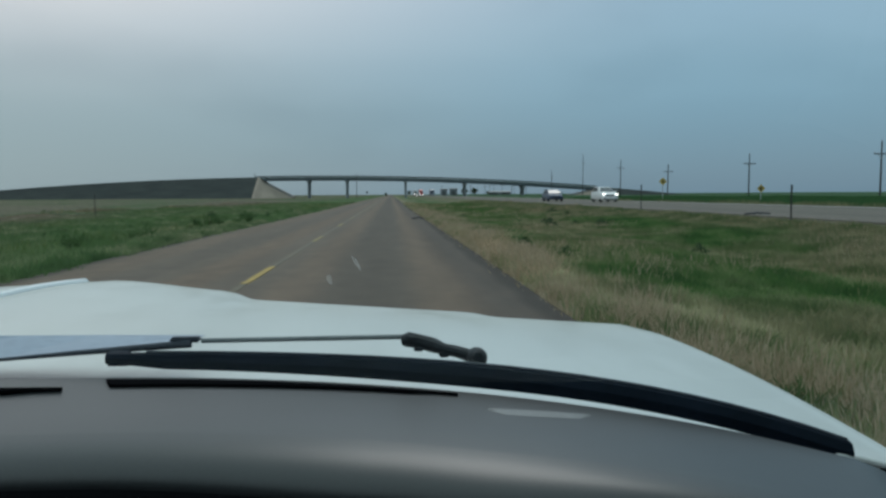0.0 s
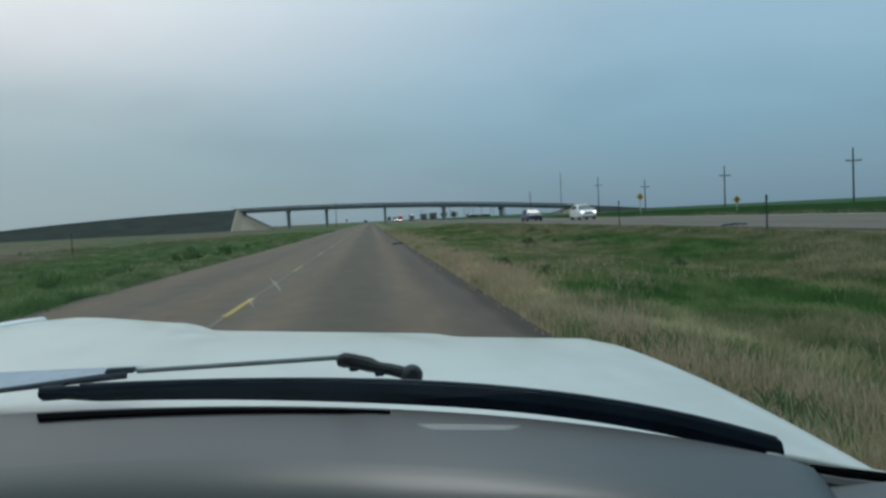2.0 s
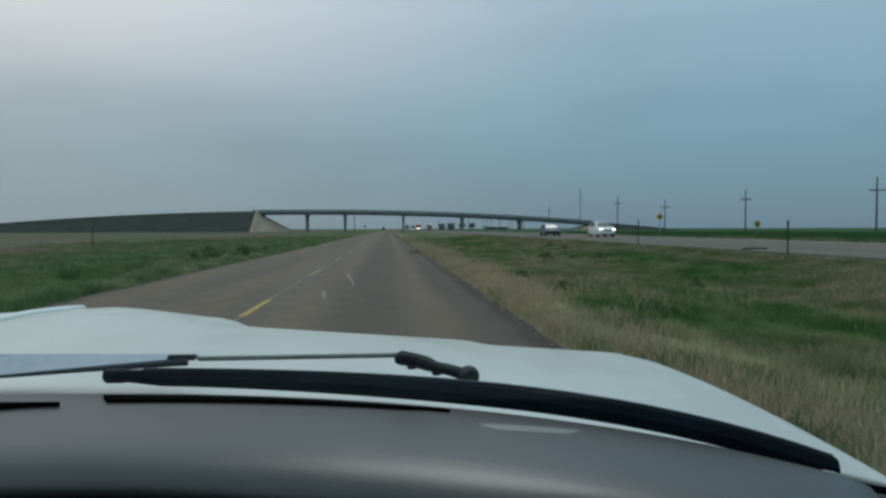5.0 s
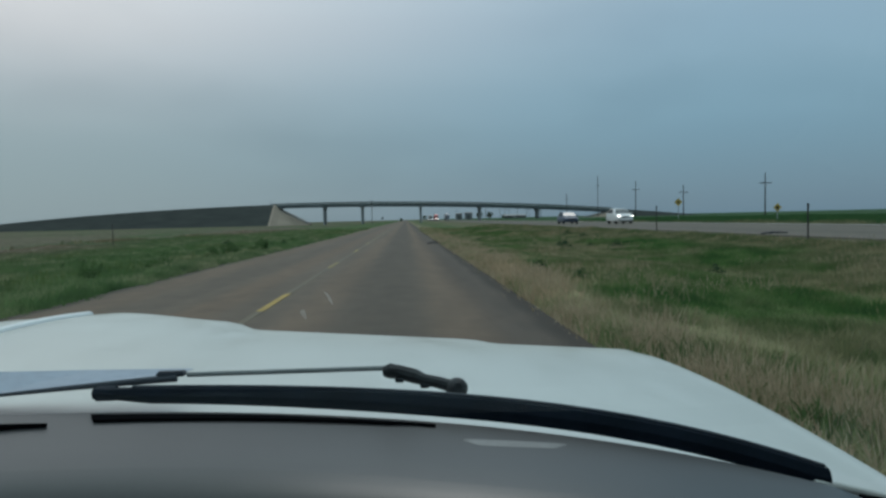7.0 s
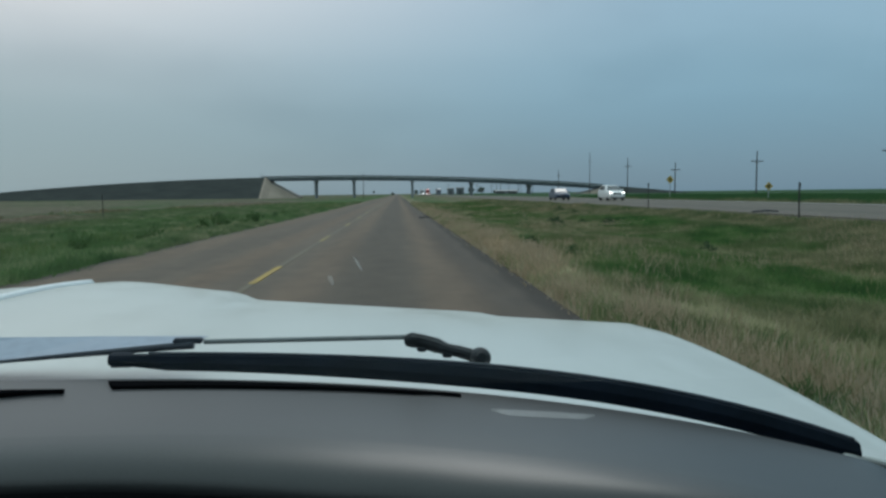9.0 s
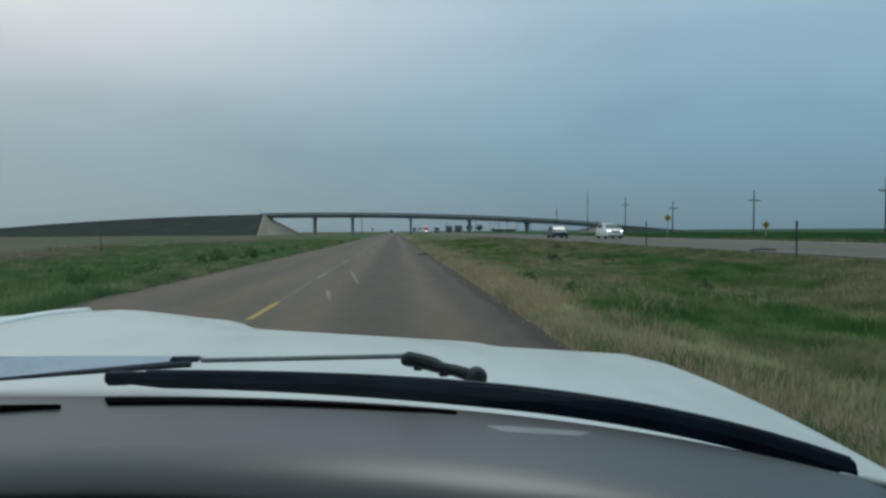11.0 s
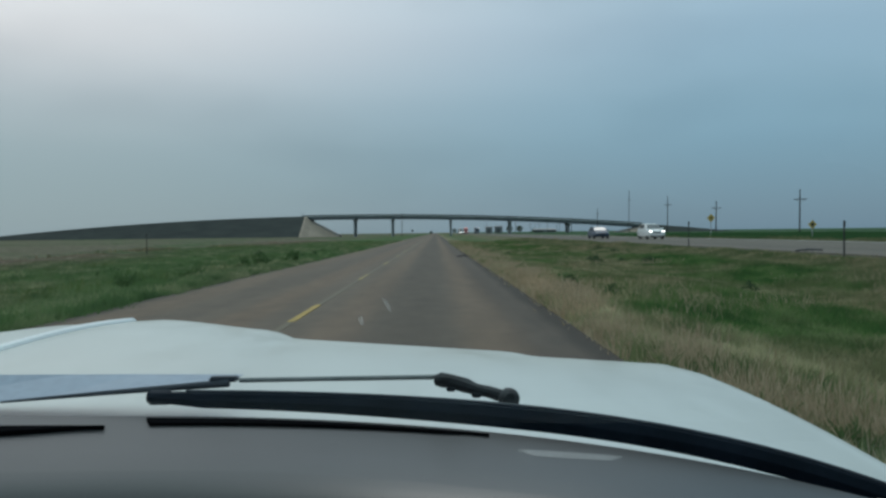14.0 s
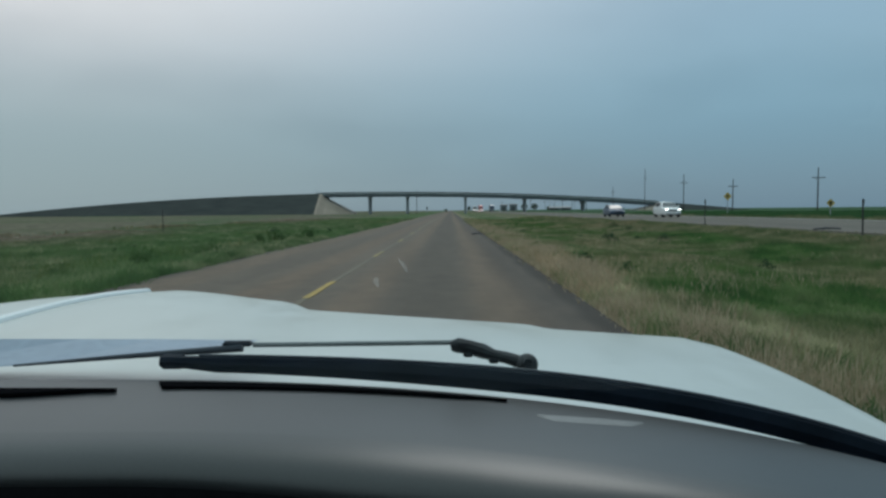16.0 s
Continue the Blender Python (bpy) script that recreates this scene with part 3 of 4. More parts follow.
# ---- the overpass ----
def build_overpass():
    e = thing("overpass_bridge", (0, BRIDGE_Y, 0), "long grey overpass on slim concrete piers across the road", "bridge")
    xs = [-60 + 6.4 * k for k in range(25)]
    xs = [x for x in xs if x < 93.5] + [93.5]

    def along(y0, y1, lo, hi):
        return loft([[(x, y0, deck_height(x) + lo), (x, y1, deck_height(x) + lo), (x, y1, deck_height(x) + hi), (x, y0, deck_height(x) + hi)] for x in xs])

    part("deck", along(-6.0, 6.0, -0.62, -0.30), M["concrete"], e, "pale concrete deck slab")
    for y in (-5.0, -1.7, 1.7, 5.0):
        part("girder", along(y - 0.2, y + 0.2, -1.70, -0.62), M["girder"], e, "blue-grey steel girder tinted teal for haze")
        # dark strip stands in for the shade along the girder's underside
        part("shade_flange", along(y - 0.28, y + 0.28, -1.86, -1.70), M["rail"], e, "dark strip painting the shade under the girder")
    for y in (-5.85, 5.85):
        part("parapet", along(y - 0.16, y + 0.16, -0.60, -0.20), M["pale_concrete"], e, "low pale concrete parapet")
        rail = part("rail", along(y - 0.07, y + 0.07, -0.12, 0.24), M["rail"], e, "dark steel rail")
        for k in range(0, len(xs) * 2 - 1):
            x = lerp(xs[0], xs[-1], k / (len(xs) * 2 - 2))
            z = deck_height(x)
            part("rail_post", box((x - 0.07, y - 0.05, z - 0.22), (x + 0.07, y + 0.05, z - 0.12)), M["rail"], rail)
    for x in (-36.7, -19.6, 6.9, 33.9, 60.5):
        z = deck_height(x) - 1.85
        pier = part("pier", loft([[(x - w, -d, h), (x + w, -d, h), (x + w, d, h), (x - w, d, h)] for w, d, h in
                                  ((0.48, 4.6, z - 1.1), (0.62, 5.4, z - 0.8), (0.62, 5.6, z))]), M["concrete"], e, "grey concrete pier with a flared cap")
        for y in (-3.4, 3.4):
            part("column", tube([(x, y, ground_height(x, 900) - 0.3), (x, y, z - 0.6), (x, y, z - 0.55)], [0.48, 0.48, 0.50], 14), M["concrete"], pier)
        for y in (-5.0, -1.7, 1.7, 5.0):
            part("bearing", box((x - 0.3, y - 0.25, z - 0.02), (x + 0.3, y + 0.25, z + 0.06)), M["rail"], pier)


build_overpass()


def slope_coping(x0, z0, x1, z1):
    bm = loft([[(lerp(x0, x1, t), BRIDGE_Y - y, lerp(z0, z1, t) + h) for y, h in ((6.3, -0.25), (5.6, -0.25), (5.6, 0.25), (6.3, 0.25))] for t in (0, 0.5, 1)])
    tagged(mesh_object("slope_coping", bm, M["concrete"]), "dark stained concrete coping along the abutment slope", "coping", kind="structure")


slope_coping(-58.0, deck_height(-58) - 1.75, -43.8, 0.7)
slope_coping(93.4, deck_height(93.4) - 1.75, 81.7, 0.7)


# ---- utility poles ----
def utility_pole(at, height, arm, label, group, turn=0, arms=1):
    e = thing("utility_pole", at, label, "utility pole", group, turn)
    lean = 0.012 * height
    part("pole", tube([(0, 0, -0.4), (lean * 0.5, 0, height * 0.5), (lean, 0, height)], [0.15, 0.13, 0.10], 10), M["pole_wood"], e)
    for k in range(arms):
        z = height * 0.77 - 1.1 * k
        w = arm * (1 - 0.25 * k)
        a = part("crossarm", box((lean - w, -0.2, z - 0.07), (lean + w, -0.08, z + 0.07), 0.01), M["pole_wood"], e)
        for s in (-1, 1):
            part("brace", tube([(lean, -0.16, z - 0.75), (lean + s * w * 0.55, -0.16, z - 0.05)], 0.03, 6), M["steel"], a)
            for f in (0.93, 0.5):
                part("insulator", tube([(lean + s * w * f, -0.14, z + 0.05), (lean + s * w * f, -0.14, z + 0.2), (lean + s * w * f, -0.14, z + 0.28)],
                                       [0.05, 0.07, 0.03], 8), M["porcelain"], a)
    part("insulator", tube([(lean, 0, height - 0.02), (lean, 0, height + 0.2)], [0.06, 0.03], 8), M["porcelain"], e)
    return e


ROADSIDE = "weathered wooden utility pole with a single crossarm"
for k in range(12):
    y = 121.5 + 47.5 * k
    if 300 < y < 420:
        continue
    x = 72.0 + 0.6 * math.sin(k * 2.1)
    utility_pole((x, y, ground_height(x, 900)), (11.2 if k == 3 else 8.2 + 0.35 * math.sin(k * 1.7)), 1.25, ROADSIDE, "roadside pole line", 4 * math.sin(k * 3.3))
for x, y, h in ((86.0, 378.0, 18.4), (72.3, 380.0, 10.8)):
    utility_pole((x, y, ground_height(x, 900)), h, 1.1, "tall thin wooden pole standing beside the overpass", "poles at the overpass", 35)
utility_pole((-14.7, 372.0, ground_height(-14.7, 900)), 10.6, 0.9, "dark wooden pole standing in front of the overpass span", "poles at the overpass", 55)
utility_pole((-66.0, 420.0, ground_height(-66, 900)), 12.2, 1.0, "wooden pole whose top shows over the embankment", "poles at the overpass", 10)
for x, y, h in ((60, 640, 9), (84, 720, 10), (102, 700, 9), (48, 800, 10), (118, 760, 9)):
    utility_pole((x, y, ground_height(x, 900)), h, 1.1, "small distant wooden pole seen under the overpass", "distant poles", 20)


# ---- road signs ----
def diamond_sign(at, centre, half, label):
    e = thing("warning_sign", at, label, "road sign", "yellow diamond signs")
    top = centre + half * 0.9
    part("post", box((-0.04, 0.02, -0.4), (0.04, 0.08, top), 0.008), M["steel"], e)
    bm = bmesh.new()
    r = 0.12
    pts = []
    for k in range(4):
        a = math.pi / 2 * k
        for d in (-1, -0.33, 0.33, 1):
            b = a + d * 0.16
            pts.append((math.cos(b) * (half - r * abs(d) * 0.6), math.sin(b) * (half - r * abs(d) * 0.6)))
    front = [bm.verts.new((x, 0, centre + z)) for x, z in pts]
    back = [bm.verts.new((x, 0.012, centre + z)) for x, z in pts]
    bm.faces.new(front)
    bm.faces.new(back[::-1])
    for k in range(len(pts)):
        bm.faces.new((front[k], back[k], back[(k + 1) % len(pts)], front[(k + 1) % len(pts)]))
    bmesh.ops.recalc_face_normals(bm, faces=bm.faces)
    plate = part("plate", bm, M["sign_yellow"], e, "yellow diamond plate")
    sym = bmesh.new()
    add_box(sym, (-0.10, -0.010, centre - 0.22), (0.10, -0.003, centre + 0.10))
    add_box(sym, (-0.18, -0.010, centre + 0.02), (0.18, -0.003, centre + 0.13))
    part("symbol", sym, M["sign_black"], plate, "black pictogram")


diamond_sign((36.0, 111.0, ground_height(36, 900)), 2.45, 0.54, "yellow diamond warning sign on a steel post beside the highway")
diamond_sign((36.0, 81.0, ground_height(36, 900)), 1.32, 0.44, "yellow diamond warning sign standing low in the grass")


def small_sign(at, h):
    e = thing("back_facing_sign", at, "small dark sign seen from behind on a thin post", "road sign")
    part("post", box((-0.035, 0, -0.3), (0.035, 0.05, h)), M["steel"], e)
    part("plate", box((-0.4, 0.05, h - 0.8), (0.4, 0.07, h), 0.008), M["rail"], e, "dark back of the plate")


small_sign((-9.6, 350, 0), 2.7)
small_sign((66, 360, 0.6), 2.6)


# ---- vehicles ----
def wheel(parent, at, r, w):
    x, y, z = at
    bm = lathe([(r * 0.62, -w), (r * 0.92, -w), (r, -w * 0.7), (r, w * 0.7), (r * 0.92, w), (r * 0.62, w)], 18, "x")
    bmesh.ops.translate(bm, verts=bm.verts, vec=(x, y, z))
    t = part("wheel", bm, M["rubber"], parent, "black tyre")
    bm = lathe([(0.02, -w * 0.5), (r * 0.55, -w * 0.7), (r * 0.62, -w * 0.5), (r * 0.62, w * 0.5), (r * 0.55, w * 0.7), (0.02, w * 0.5)], 14, "x")
    bmesh.ops.translate(bm, verts=bm.verts, vec=(x, y, z))
    part("rim", bm, M["steel"], t, "steel rim")


def semi_truck(at, paint, label, lit=True, trailer=True, h=4.0):
    """A truck that faces the camera's side (towards -y)."""
    e = thing("semi_truck", at, label, "truck", "oncoming trucks")
    bm = loft([[(-w, y, z0), (w, y, z0), (w, y, z1), (w * 0.9, y, z1 + 0.1), (-w * 0.9, y, z1 + 0.1), (-w, y, z1)] for y, w, z0, z1 in
               ((0.0, 1.0, 0.6, 1.5), (0.12, 1.08, 0.55, 1.7), (1.5, 1.12, 0.55, 1.85))])
    part("bonnet", bm, paint, e)
    bm = loft([[(-w, y, 0.6), (w, y, 0.6), (w, y, z1), (w * 0.85, y, z1 + 0.12), (-w * 0.85, y, z1 + 0.12), (-w, y, z1)] for y, w, z1 in
               ((1.5, 1.16, 1.9), (1.75, 1.18, 2.75), (2.3, 1.2, h - 0.7), (3.9, 1.2, h - 0.1))])
    cab = part("cab", bm, paint, e)
    part("windscreen", loft([[(-1.0, 1.50, 1.95), (1.0, 1.50, 1.95), (0.95, 1.70, 2.7), (-0.95, 1.70, 2.7)],
                             [(-1.0, 1.46, 1.95), (1.0, 1.46, 1.95), (0.95, 1.66, 2.7), (-0.95, 1.66, 2.7)]]), M["dark_glass"], cab, "dark windscreen")
    part("grille", box((-0.5, -0.06, 0.75), (0.5, 0.02, 1.5), 0.03), M["chrome"], e, "chrome grille")
    part("bumper", box((-1.15, -0.18, 0.3), (1.15, 0.05, 0.66), 0.05), M["chrome"], e, "chrome bumper")
    for s in (-1, 1):
        part("headlight", box((s * 0.82 - 0.17, -0.07, 0.82), (s * 0.82 + 0.17, 0.0, 1.08), 0.03), M["headlamp"] if lit else M["chrome"], e, "lit headlight" if lit else "")
        part("exhaust_stack", tube([(s * 1.25, 3.6, 0.9), (s * 1.25, 3.6, h + 0.1)], 0.09, 8), M["chrome"], e)
        part("mirror", box((s * 1.38 - 0.1, 1.55, 1.9), (s * 1.38 + 0.1, 1.65, 2.5), 0.02), M["trim_black"], e)
        wheel(e, (s * 1.0, 0.95, 0.5), 0.5, 0.16)
        wheel(e, (s * 0.95, 4.4, 0.5), 0.5, 0.28)
        wheel(e, (s * 0.95, 5.6, 0.5), 0.5, 0.28)
    part("chassis", box((-0.5, 0.6, 0.5), (0.5, 6.2, 0.8)), M["trim_black"], e)
    if trailer:
        part("trailer_box", box((-1.28, 4.2, 1.15), (1.28, 17.5, h), 0.05), M["trailer_grey"], e, "pale grey trailer box")
        for s in (-1, 1):
            for y in (14.9, 16.2):
                wheel(e, (s * 0.95, y, 0.5), 0.5, 0.28)
        part("axle_frame", box((-0.6, 14.2, 0.6), (0.6, 17.0, 1.2)), M["trim_black"], e)


semi_truck((19.5, 545.0, 0.42), M["red_paint"], "red semi truck with lit headlights coming along the highway", True)
semi_truck((25.5, 520.0, 0.42), M["blue_paint"], "dark blue semi truck on the highway under the overpass", False)
semi_truck((17.8, 610.0, 0.42), M["trailer_grey"], "pale semi truck far along the highway", True)


def oncoming_car(name, at, paint, label, roof, nose, lit, turn=0.0):
    """A car that faces -y: lofted body and cabin, glass, lamps, grille, bumpers, mirrors, wheels."""
    e = thing(name, at, label, "car", "oncoming cars", turn)
    belt = nose + 0.10

    def ring(y, w, z0, z1, round_top=0.08):
        mid = lerp(z0, z1, 0.55)
        return [(-w * 0.90, y, z0), (w * 0.90, y, z0), (w, y, z0 + 0.12), (w * 1.01, y, mid), (w * 0.97, y, z1 - round_top), (w * 0.86, y, z1),
                (-w * 0.86, y, z1), (-w * 0.97, y, z1 - round_top), (-w * 1.01, y, mid), (-w, y, z0 + 0.12)]

    body = [(0.0, 0.74, 0.34, nose - 0.22), (0.06, 0.84, 0.26, nose - 0.13), (0.25, 0.91, 0.22, nose - 0.05), (0.7, 0.94, 0.22, nose + 0.01), (1.25, 0.95, 0.22, belt),
            (2.6, 0.96, 0.22, belt + 0.03), (4.1, 0.95, 0.24, belt + 0.05), (4.55, 0.92, 0.28, belt + 0.02), (4.72, 0.84, 0.36, belt - 0.12)]
    part("body", loft([ring(*r) for r in body]), paint, e, "", True)

    def hoop(y, w, z):
        return [(-w, y, belt - 0.02), (w, y, belt - 0.02), (w * 0.98, y, min(z, belt + 0.06)), (w * 0.84, y, lerp(belt, z, 0.75)), (w * 0.74, y, z - 0.02), (w * 0.6, y, z),
                (-w * 0.6, y, z), (-w * 0.74, y, z - 0.02), (-w * 0.84, y, lerp(belt, z, 0.75)), (-w * 0.98, y, min(z, belt + 0.06))]

    cab = part("cabin", loft([hoop(y, w, z) for y, w, z in ((1.18, 0.86, belt + 0.03), (1.95, 0.90, roof - 0.05), (2.5, 0.91, roof), (3.6, 0.90, roof - 0.03), (4.5, 0.84, belt + 0.10))]), paint, e, "", True)
    part("windscreen", loft([[(-0.78, 1.15 + d, belt + 0.06), (0.78, 1.15 + d, belt + 0.06), (0.62, 1.88 + d, roof - 0.06), (-0.62, 1.88 + d, roof - 0.06)] for d in (0.06, 0.0)]),
         M["sky_glass"], cab, "sloping windscreen that mirrors the grey sky")
    for s in (-1, 1):
        part("side_glass", loft([[(s * (0.90 + d), 1.75, belt + 0.07), (s * (0.90 + d), 3.9, belt + 0.07), (s * (0.75 + d), 3.5, roof - 0.10), (s * (0.75 + d), 2.2, roof - 0.10)] for d in (0.0, 0.03)]),
             M["dark_glass"], cab, "dark side glass")
        part("headlight", loft([[(s * a, y, nose - z) for a, z in ((0.46, 0.26), (0.80, 0.24), (0.84, 0.12), (0.50, 0.17))] for y in (-0.01 + 0.03, 0.22)]), M["headlamp"] if lit else M["chrome"], e,
                    "lit headlight" if lit else "unlit headlight")
        part("fog_lamp", tube([(s * 0.66, 0.0, 0.45), (s * 0.66, 0.06, 0.45)], 0.07, 10), M["trim_black"], e)
        part("mirror", loft([[(s * 0.95, y, belt + 0.02), (s * 1.10, y, belt + 0.04), (s * 1.10, y, belt + 0.17), (s * 0.97, y, belt + 0.15)] for y in (1.42, 1.55)]), paint, e)
        wheel(e, (s * 0.83, 0.90, 0.34), 0.34, 0.11)
        wheel(e, (s * 0.83, 3.72, 0.34), 0.34, 0.11)
    part("grille", loft([[(-0.40, y, nose - 0.36), (0.40, y, nose - 0.36), (0.46, y, nose - 0.20), (-0.46, y, nose - 0.20)] for y in (-0.02, 0.05)]), M["trim_black"], e, "black grille")
    part("bumper", loft([[(-0.78, y, 0.28), (0.78, y, 0.28), (0.82, y, 0.37), (-0.82, y, 0.37)] for y in (-0.04, 0.10)]), M["trim_black"], e, "dark lower bumper")
    return e


oncoming_car("suv", (24.0, 92.0, 0.42), M["suv_white"], "white SUV with lit headlights coming along the highway", 1.68, 1.02, True, 2)
oncoming_car("sedan", (20.4, 104.0, 0.42), M["sedan_blue"], "dark blue sedan with a pale sky sheen coming along the highway", 1.47, 0.86, False, 1)


# ---- roadside posts and scraps ----
def marker_post(at, h):
    e = thing("marker_post", at, "thin dark roadside marker post standing in the grass", "post", "roadside marker posts")
    part("post", loft([[(-0.024, y, -0.3), (0.024, y, -0.3), (0.024, y, h), (-0.024, y, h)] for y in (-0.02, 0.02)]), M["pole_wood"], e)
    part("reflector", box((-0.04, -0.032, h - 0.22), (0.04, -0.021, h - 0.02), 0.004), M["sign_black"], e, "dark reflector plate")


for x, y, h in ((14.7, 30.5, 1.35), (14.9, 50.0, 1.55), (-21.0, 62.0, 1.7)):
    marker_post((x, y, ground_height(x, y)), h)


def tyre_shred(at, length, turn, seed):
    rnd = random.Random(seed)
    secs = []
    for k in range(13):
        t = k / 12 - 0.5
        z = 0.03 + 0.06 * abs(math.sin(k * 1.1 + seed)) * (1 - 2 * abs(t))
        w = 0.09 * (1 - 1.2 * t * t) * rnd.uniform(0.7, 1.2)
        y = 0.12 * math.sin(3.0 * t)
        secs.append([(t * length, y - w, z - 0.03), (t * length, y + w, z - 0.02), (t * length, y + w * 0.8, z + 0.025), (t * length, y - w * 0.8, z + 0.02)])
    ob = mesh_object("tyre_shred", loft(secs), M["rubber"], True)
    ob.matrix_world = pose(*at, 0, 0, turn)
    return tagged(ob, "curled black strip of shed tyre tread lying on asphalt", "tyre shred", "tyre shreds")


tyre_shred((1.70, 49.0, 0.0), 1.0, 8, 3)
tyre_shred((16.3, 37.0, 0.42), 1.3, 3, 5)


# ---- far trees and shed ----
def tree(at, h, seed):
    rnd = random.Random(seed)
    e = thing("tree", at, "small dark green roadside tree in the distance", "tree", "distant trees")
    part("trunk", tube([(0, 0, -0.3), (0.05, 0.03, h * 0.3), (-0.05, 0, h * 0.62)], [0.2, 0.15, 0.06], 7), M["bark"], e)
    limbs = bmesh.new()
    ends = []
    for k in range(15):
        a = k * 2.4 + rnd.random()
        z0 = h * rnd.uniform(0.08, 0.5)
        tip = Vector((math.cos(a) * h * rnd.uniform(0.15, 0.32), math.sin(a) * h * rnd.uniform(0.15, 0.32), z0 + h * rnd.uniform(0.12, 0.38)))
        add_tube(limbs, [(0, 0, z0), tip], [0.07, 0.02], 5)
        ends.append(tip)
    part("limbs", limbs, M["bark"], e)
    verts, faces = [], []
    for tip in ends + [Vector((0, 0, h * 0.8)), Vector((0, 0, h * 0.6))]:
        for _ in range(130):
            c = tip + Vector((rnd.gauss(0, 1), rnd.gauss(0, 1), rnd.gauss(0, 0.8))) * h * 0.10
            d = Vector((rnd.gauss(0, 1), rnd.gauss(0, 1), rnd.gauss(0, 1))).normalized() * 0.16
            s = d.orthogonal().normalized() * 0.09
            i = len(verts)
            verts += [c - d, c + s, c + d, c - s]
            faces.append((i, i + 1, i + 2, i + 3))
    me = bpy.data.meshes.new("crown")
    me.from_pydata(verts, [], faces)
    me.materials.append(M["leaves"])
    crown = new("crown", me)
    crown.parent = e


for k, (x, y, h) in enumerate(((52.0, 600, 5.4), (59.5, 604, 5.6), (20.0, 900, 5.0), (92, 800, 4.0), (-4, 760, 3.0))):
    tree((x, y, ground_height(x, 900)), h, k)


def low_shed(at):
    e = thing("low_shed", at, "long low dark shed with a grey sheet roof", "shed")
    part("wall", box((-8, -3, -0.2), (8, 3, 2.0)), M["dark_wall"], e)
    part("roof", loft([[(x, -3.6, 1.95), (x, 0, 2.9), (x, 3.6, 1.95), (x, 3.6, 1.85), (x, 0, 2.8), (x, -3.6, 1.85)] for x in (-8.5, 8.5)]), M["grey_roof"], e)
    part("door", box((-1.5, -3.04, 0), (1.5, -2.98, 1.8)), M["grey_roof"], e)


low_shed((82, 640, 0.7))


def storage_block(at, w, h, label):
    e = thing("storage_building", at, label, "building", "distant storage buildings")
    part("wall", box((-w, -3, -0.2), (w, 3, h), 0.05), M["grey_roof"], e)
    part("roof", loft([[(x, -3.3, h - 0.05), (x, 0, h + 0.5), (x, 3.3, h - 0.05), (x, 3.3, h - 0.15), (x, 0, h + 0.4), (x, -3.3, h - 0.15)] for x in (-w - 0.2, w + 0.2)]), M["dark_wall"], e)
    part("door", box((-w * 0.45, -3.06, 0), (w * 0.45, -2.98, h * 0.7)), M["dark_wall"], e, "dark roller door")


storage_block((37.5, 600, 0.5), 2.3, 4.2, "small grey metal storage building beside the highway")
storage_block((44.5, 604, 0.5), 2.6, 4.6, "grey metal storage building with a dark door")


# ---- grass ----
def grass(name, mat, label, bed, count, height, seed, lean=0.5, width=0.012, keep=None, blades=5, heads=0.0):
    """Tufts of bent blades scattered over a bed (x0, x1, y0, y1); keep(x, y) gives the chance that a tuft grows, heads the share of seed heads."""
    rnd = random.Random(seed)
    verts, faces = [], []
    x0, x1, y0, y1 = bed
    for _ in range(count):
        u = rnd.random()
        x = rnd.uniform(x0, x1)
        y = y0 + (y1 - y0) * u ** 2.0
        if rnd.random() > smooth(y1, 0.45 * y1, y) * smooth(-14, -4, y):
            continue
        if keep and rnd.random() > keep(x, y):
            continue
        z = ground_height(x, y) - 0.02
        grow = 1 + max(y, 0) / 40
        tall = height * (1 + 0.55 * noise.noise((x * 0.5, y * 0.3, 6.6))) * rnd.uniform(0.75, 1.2)
        for _ in range(blades):
            a = rnd.uniform(0, 2 * math.pi)
            bx, by = x + rnd.gauss(0, 0.06) * grow, y + rnd.gauss(0, 0.08) * grow
            h = tall * rnd.uniform(0.6, 1.2)
            w = width * rnd.uniform(0.7, 1.3) * grow
            r = h * lean * rnd.random()
            lx, ly = math.cos(a) * r, math.sin(a) * r
            i = len(verts)
            verts += [(bx - w, by, z), (bx + w, by, z), (bx + lx * 0.4 + w * 0.8, by + ly * 0.4, z + h * 0.62), (bx + lx * 0.4 - w * 0.8, by + ly * 0.4, z + h * 0.62), (bx + lx, by + ly, z + h)]
            faces += [(i, i + 1, i + 2, i + 3), (i + 3, i + 2, i + 4)]
            if rnd.random() < heads:
                i = len(verts)
                q = w * 1.1
                verts += [(bx + lx, by + ly, z + h * 0.88), (bx + lx * 1.1 + q, by + ly, z + h * 1.05), (bx + lx * 1.25, by + ly * 1.2, z + h * 1.28), (bx + lx * 1.1 - q, by + ly, z + h * 1.05)]
                faces.append((i, i + 1, i + 2, i + 3))
    me = bpy.data.meshes.new(name)
    me.from_pydata(verts, [], faces)
    me.materials.append(mat)
    return tagged(new(name, me), label, "grass", kind="stuff")


def dryness(x, y):
    return noise.noise((x * 0.22 + 7, y * 0.09, 0.5)) + 0.5 * noise.noise((x * 0.6, y * 0.25, 4.2))


def green_keep(x, y):
    return smooth(0.7, 0.1, dryness(x, y)) * (0.35 + 0.65 * smooth(2.1, 3.6, x) if x > 0 else 1.0)


def dry_keep(x, y):
    verge = smooth(4.3, 2.8, x) if x > 0 else smooth(-9.5, -7.2, x) * 0.12
    return min(1.0, smooth(-0.05, 0.5, dryness(x, y)) * 0.75 + verge * smooth(-0.05, 0.35, noise.noise((x * 0.4, y * 0.16, 9.0))))


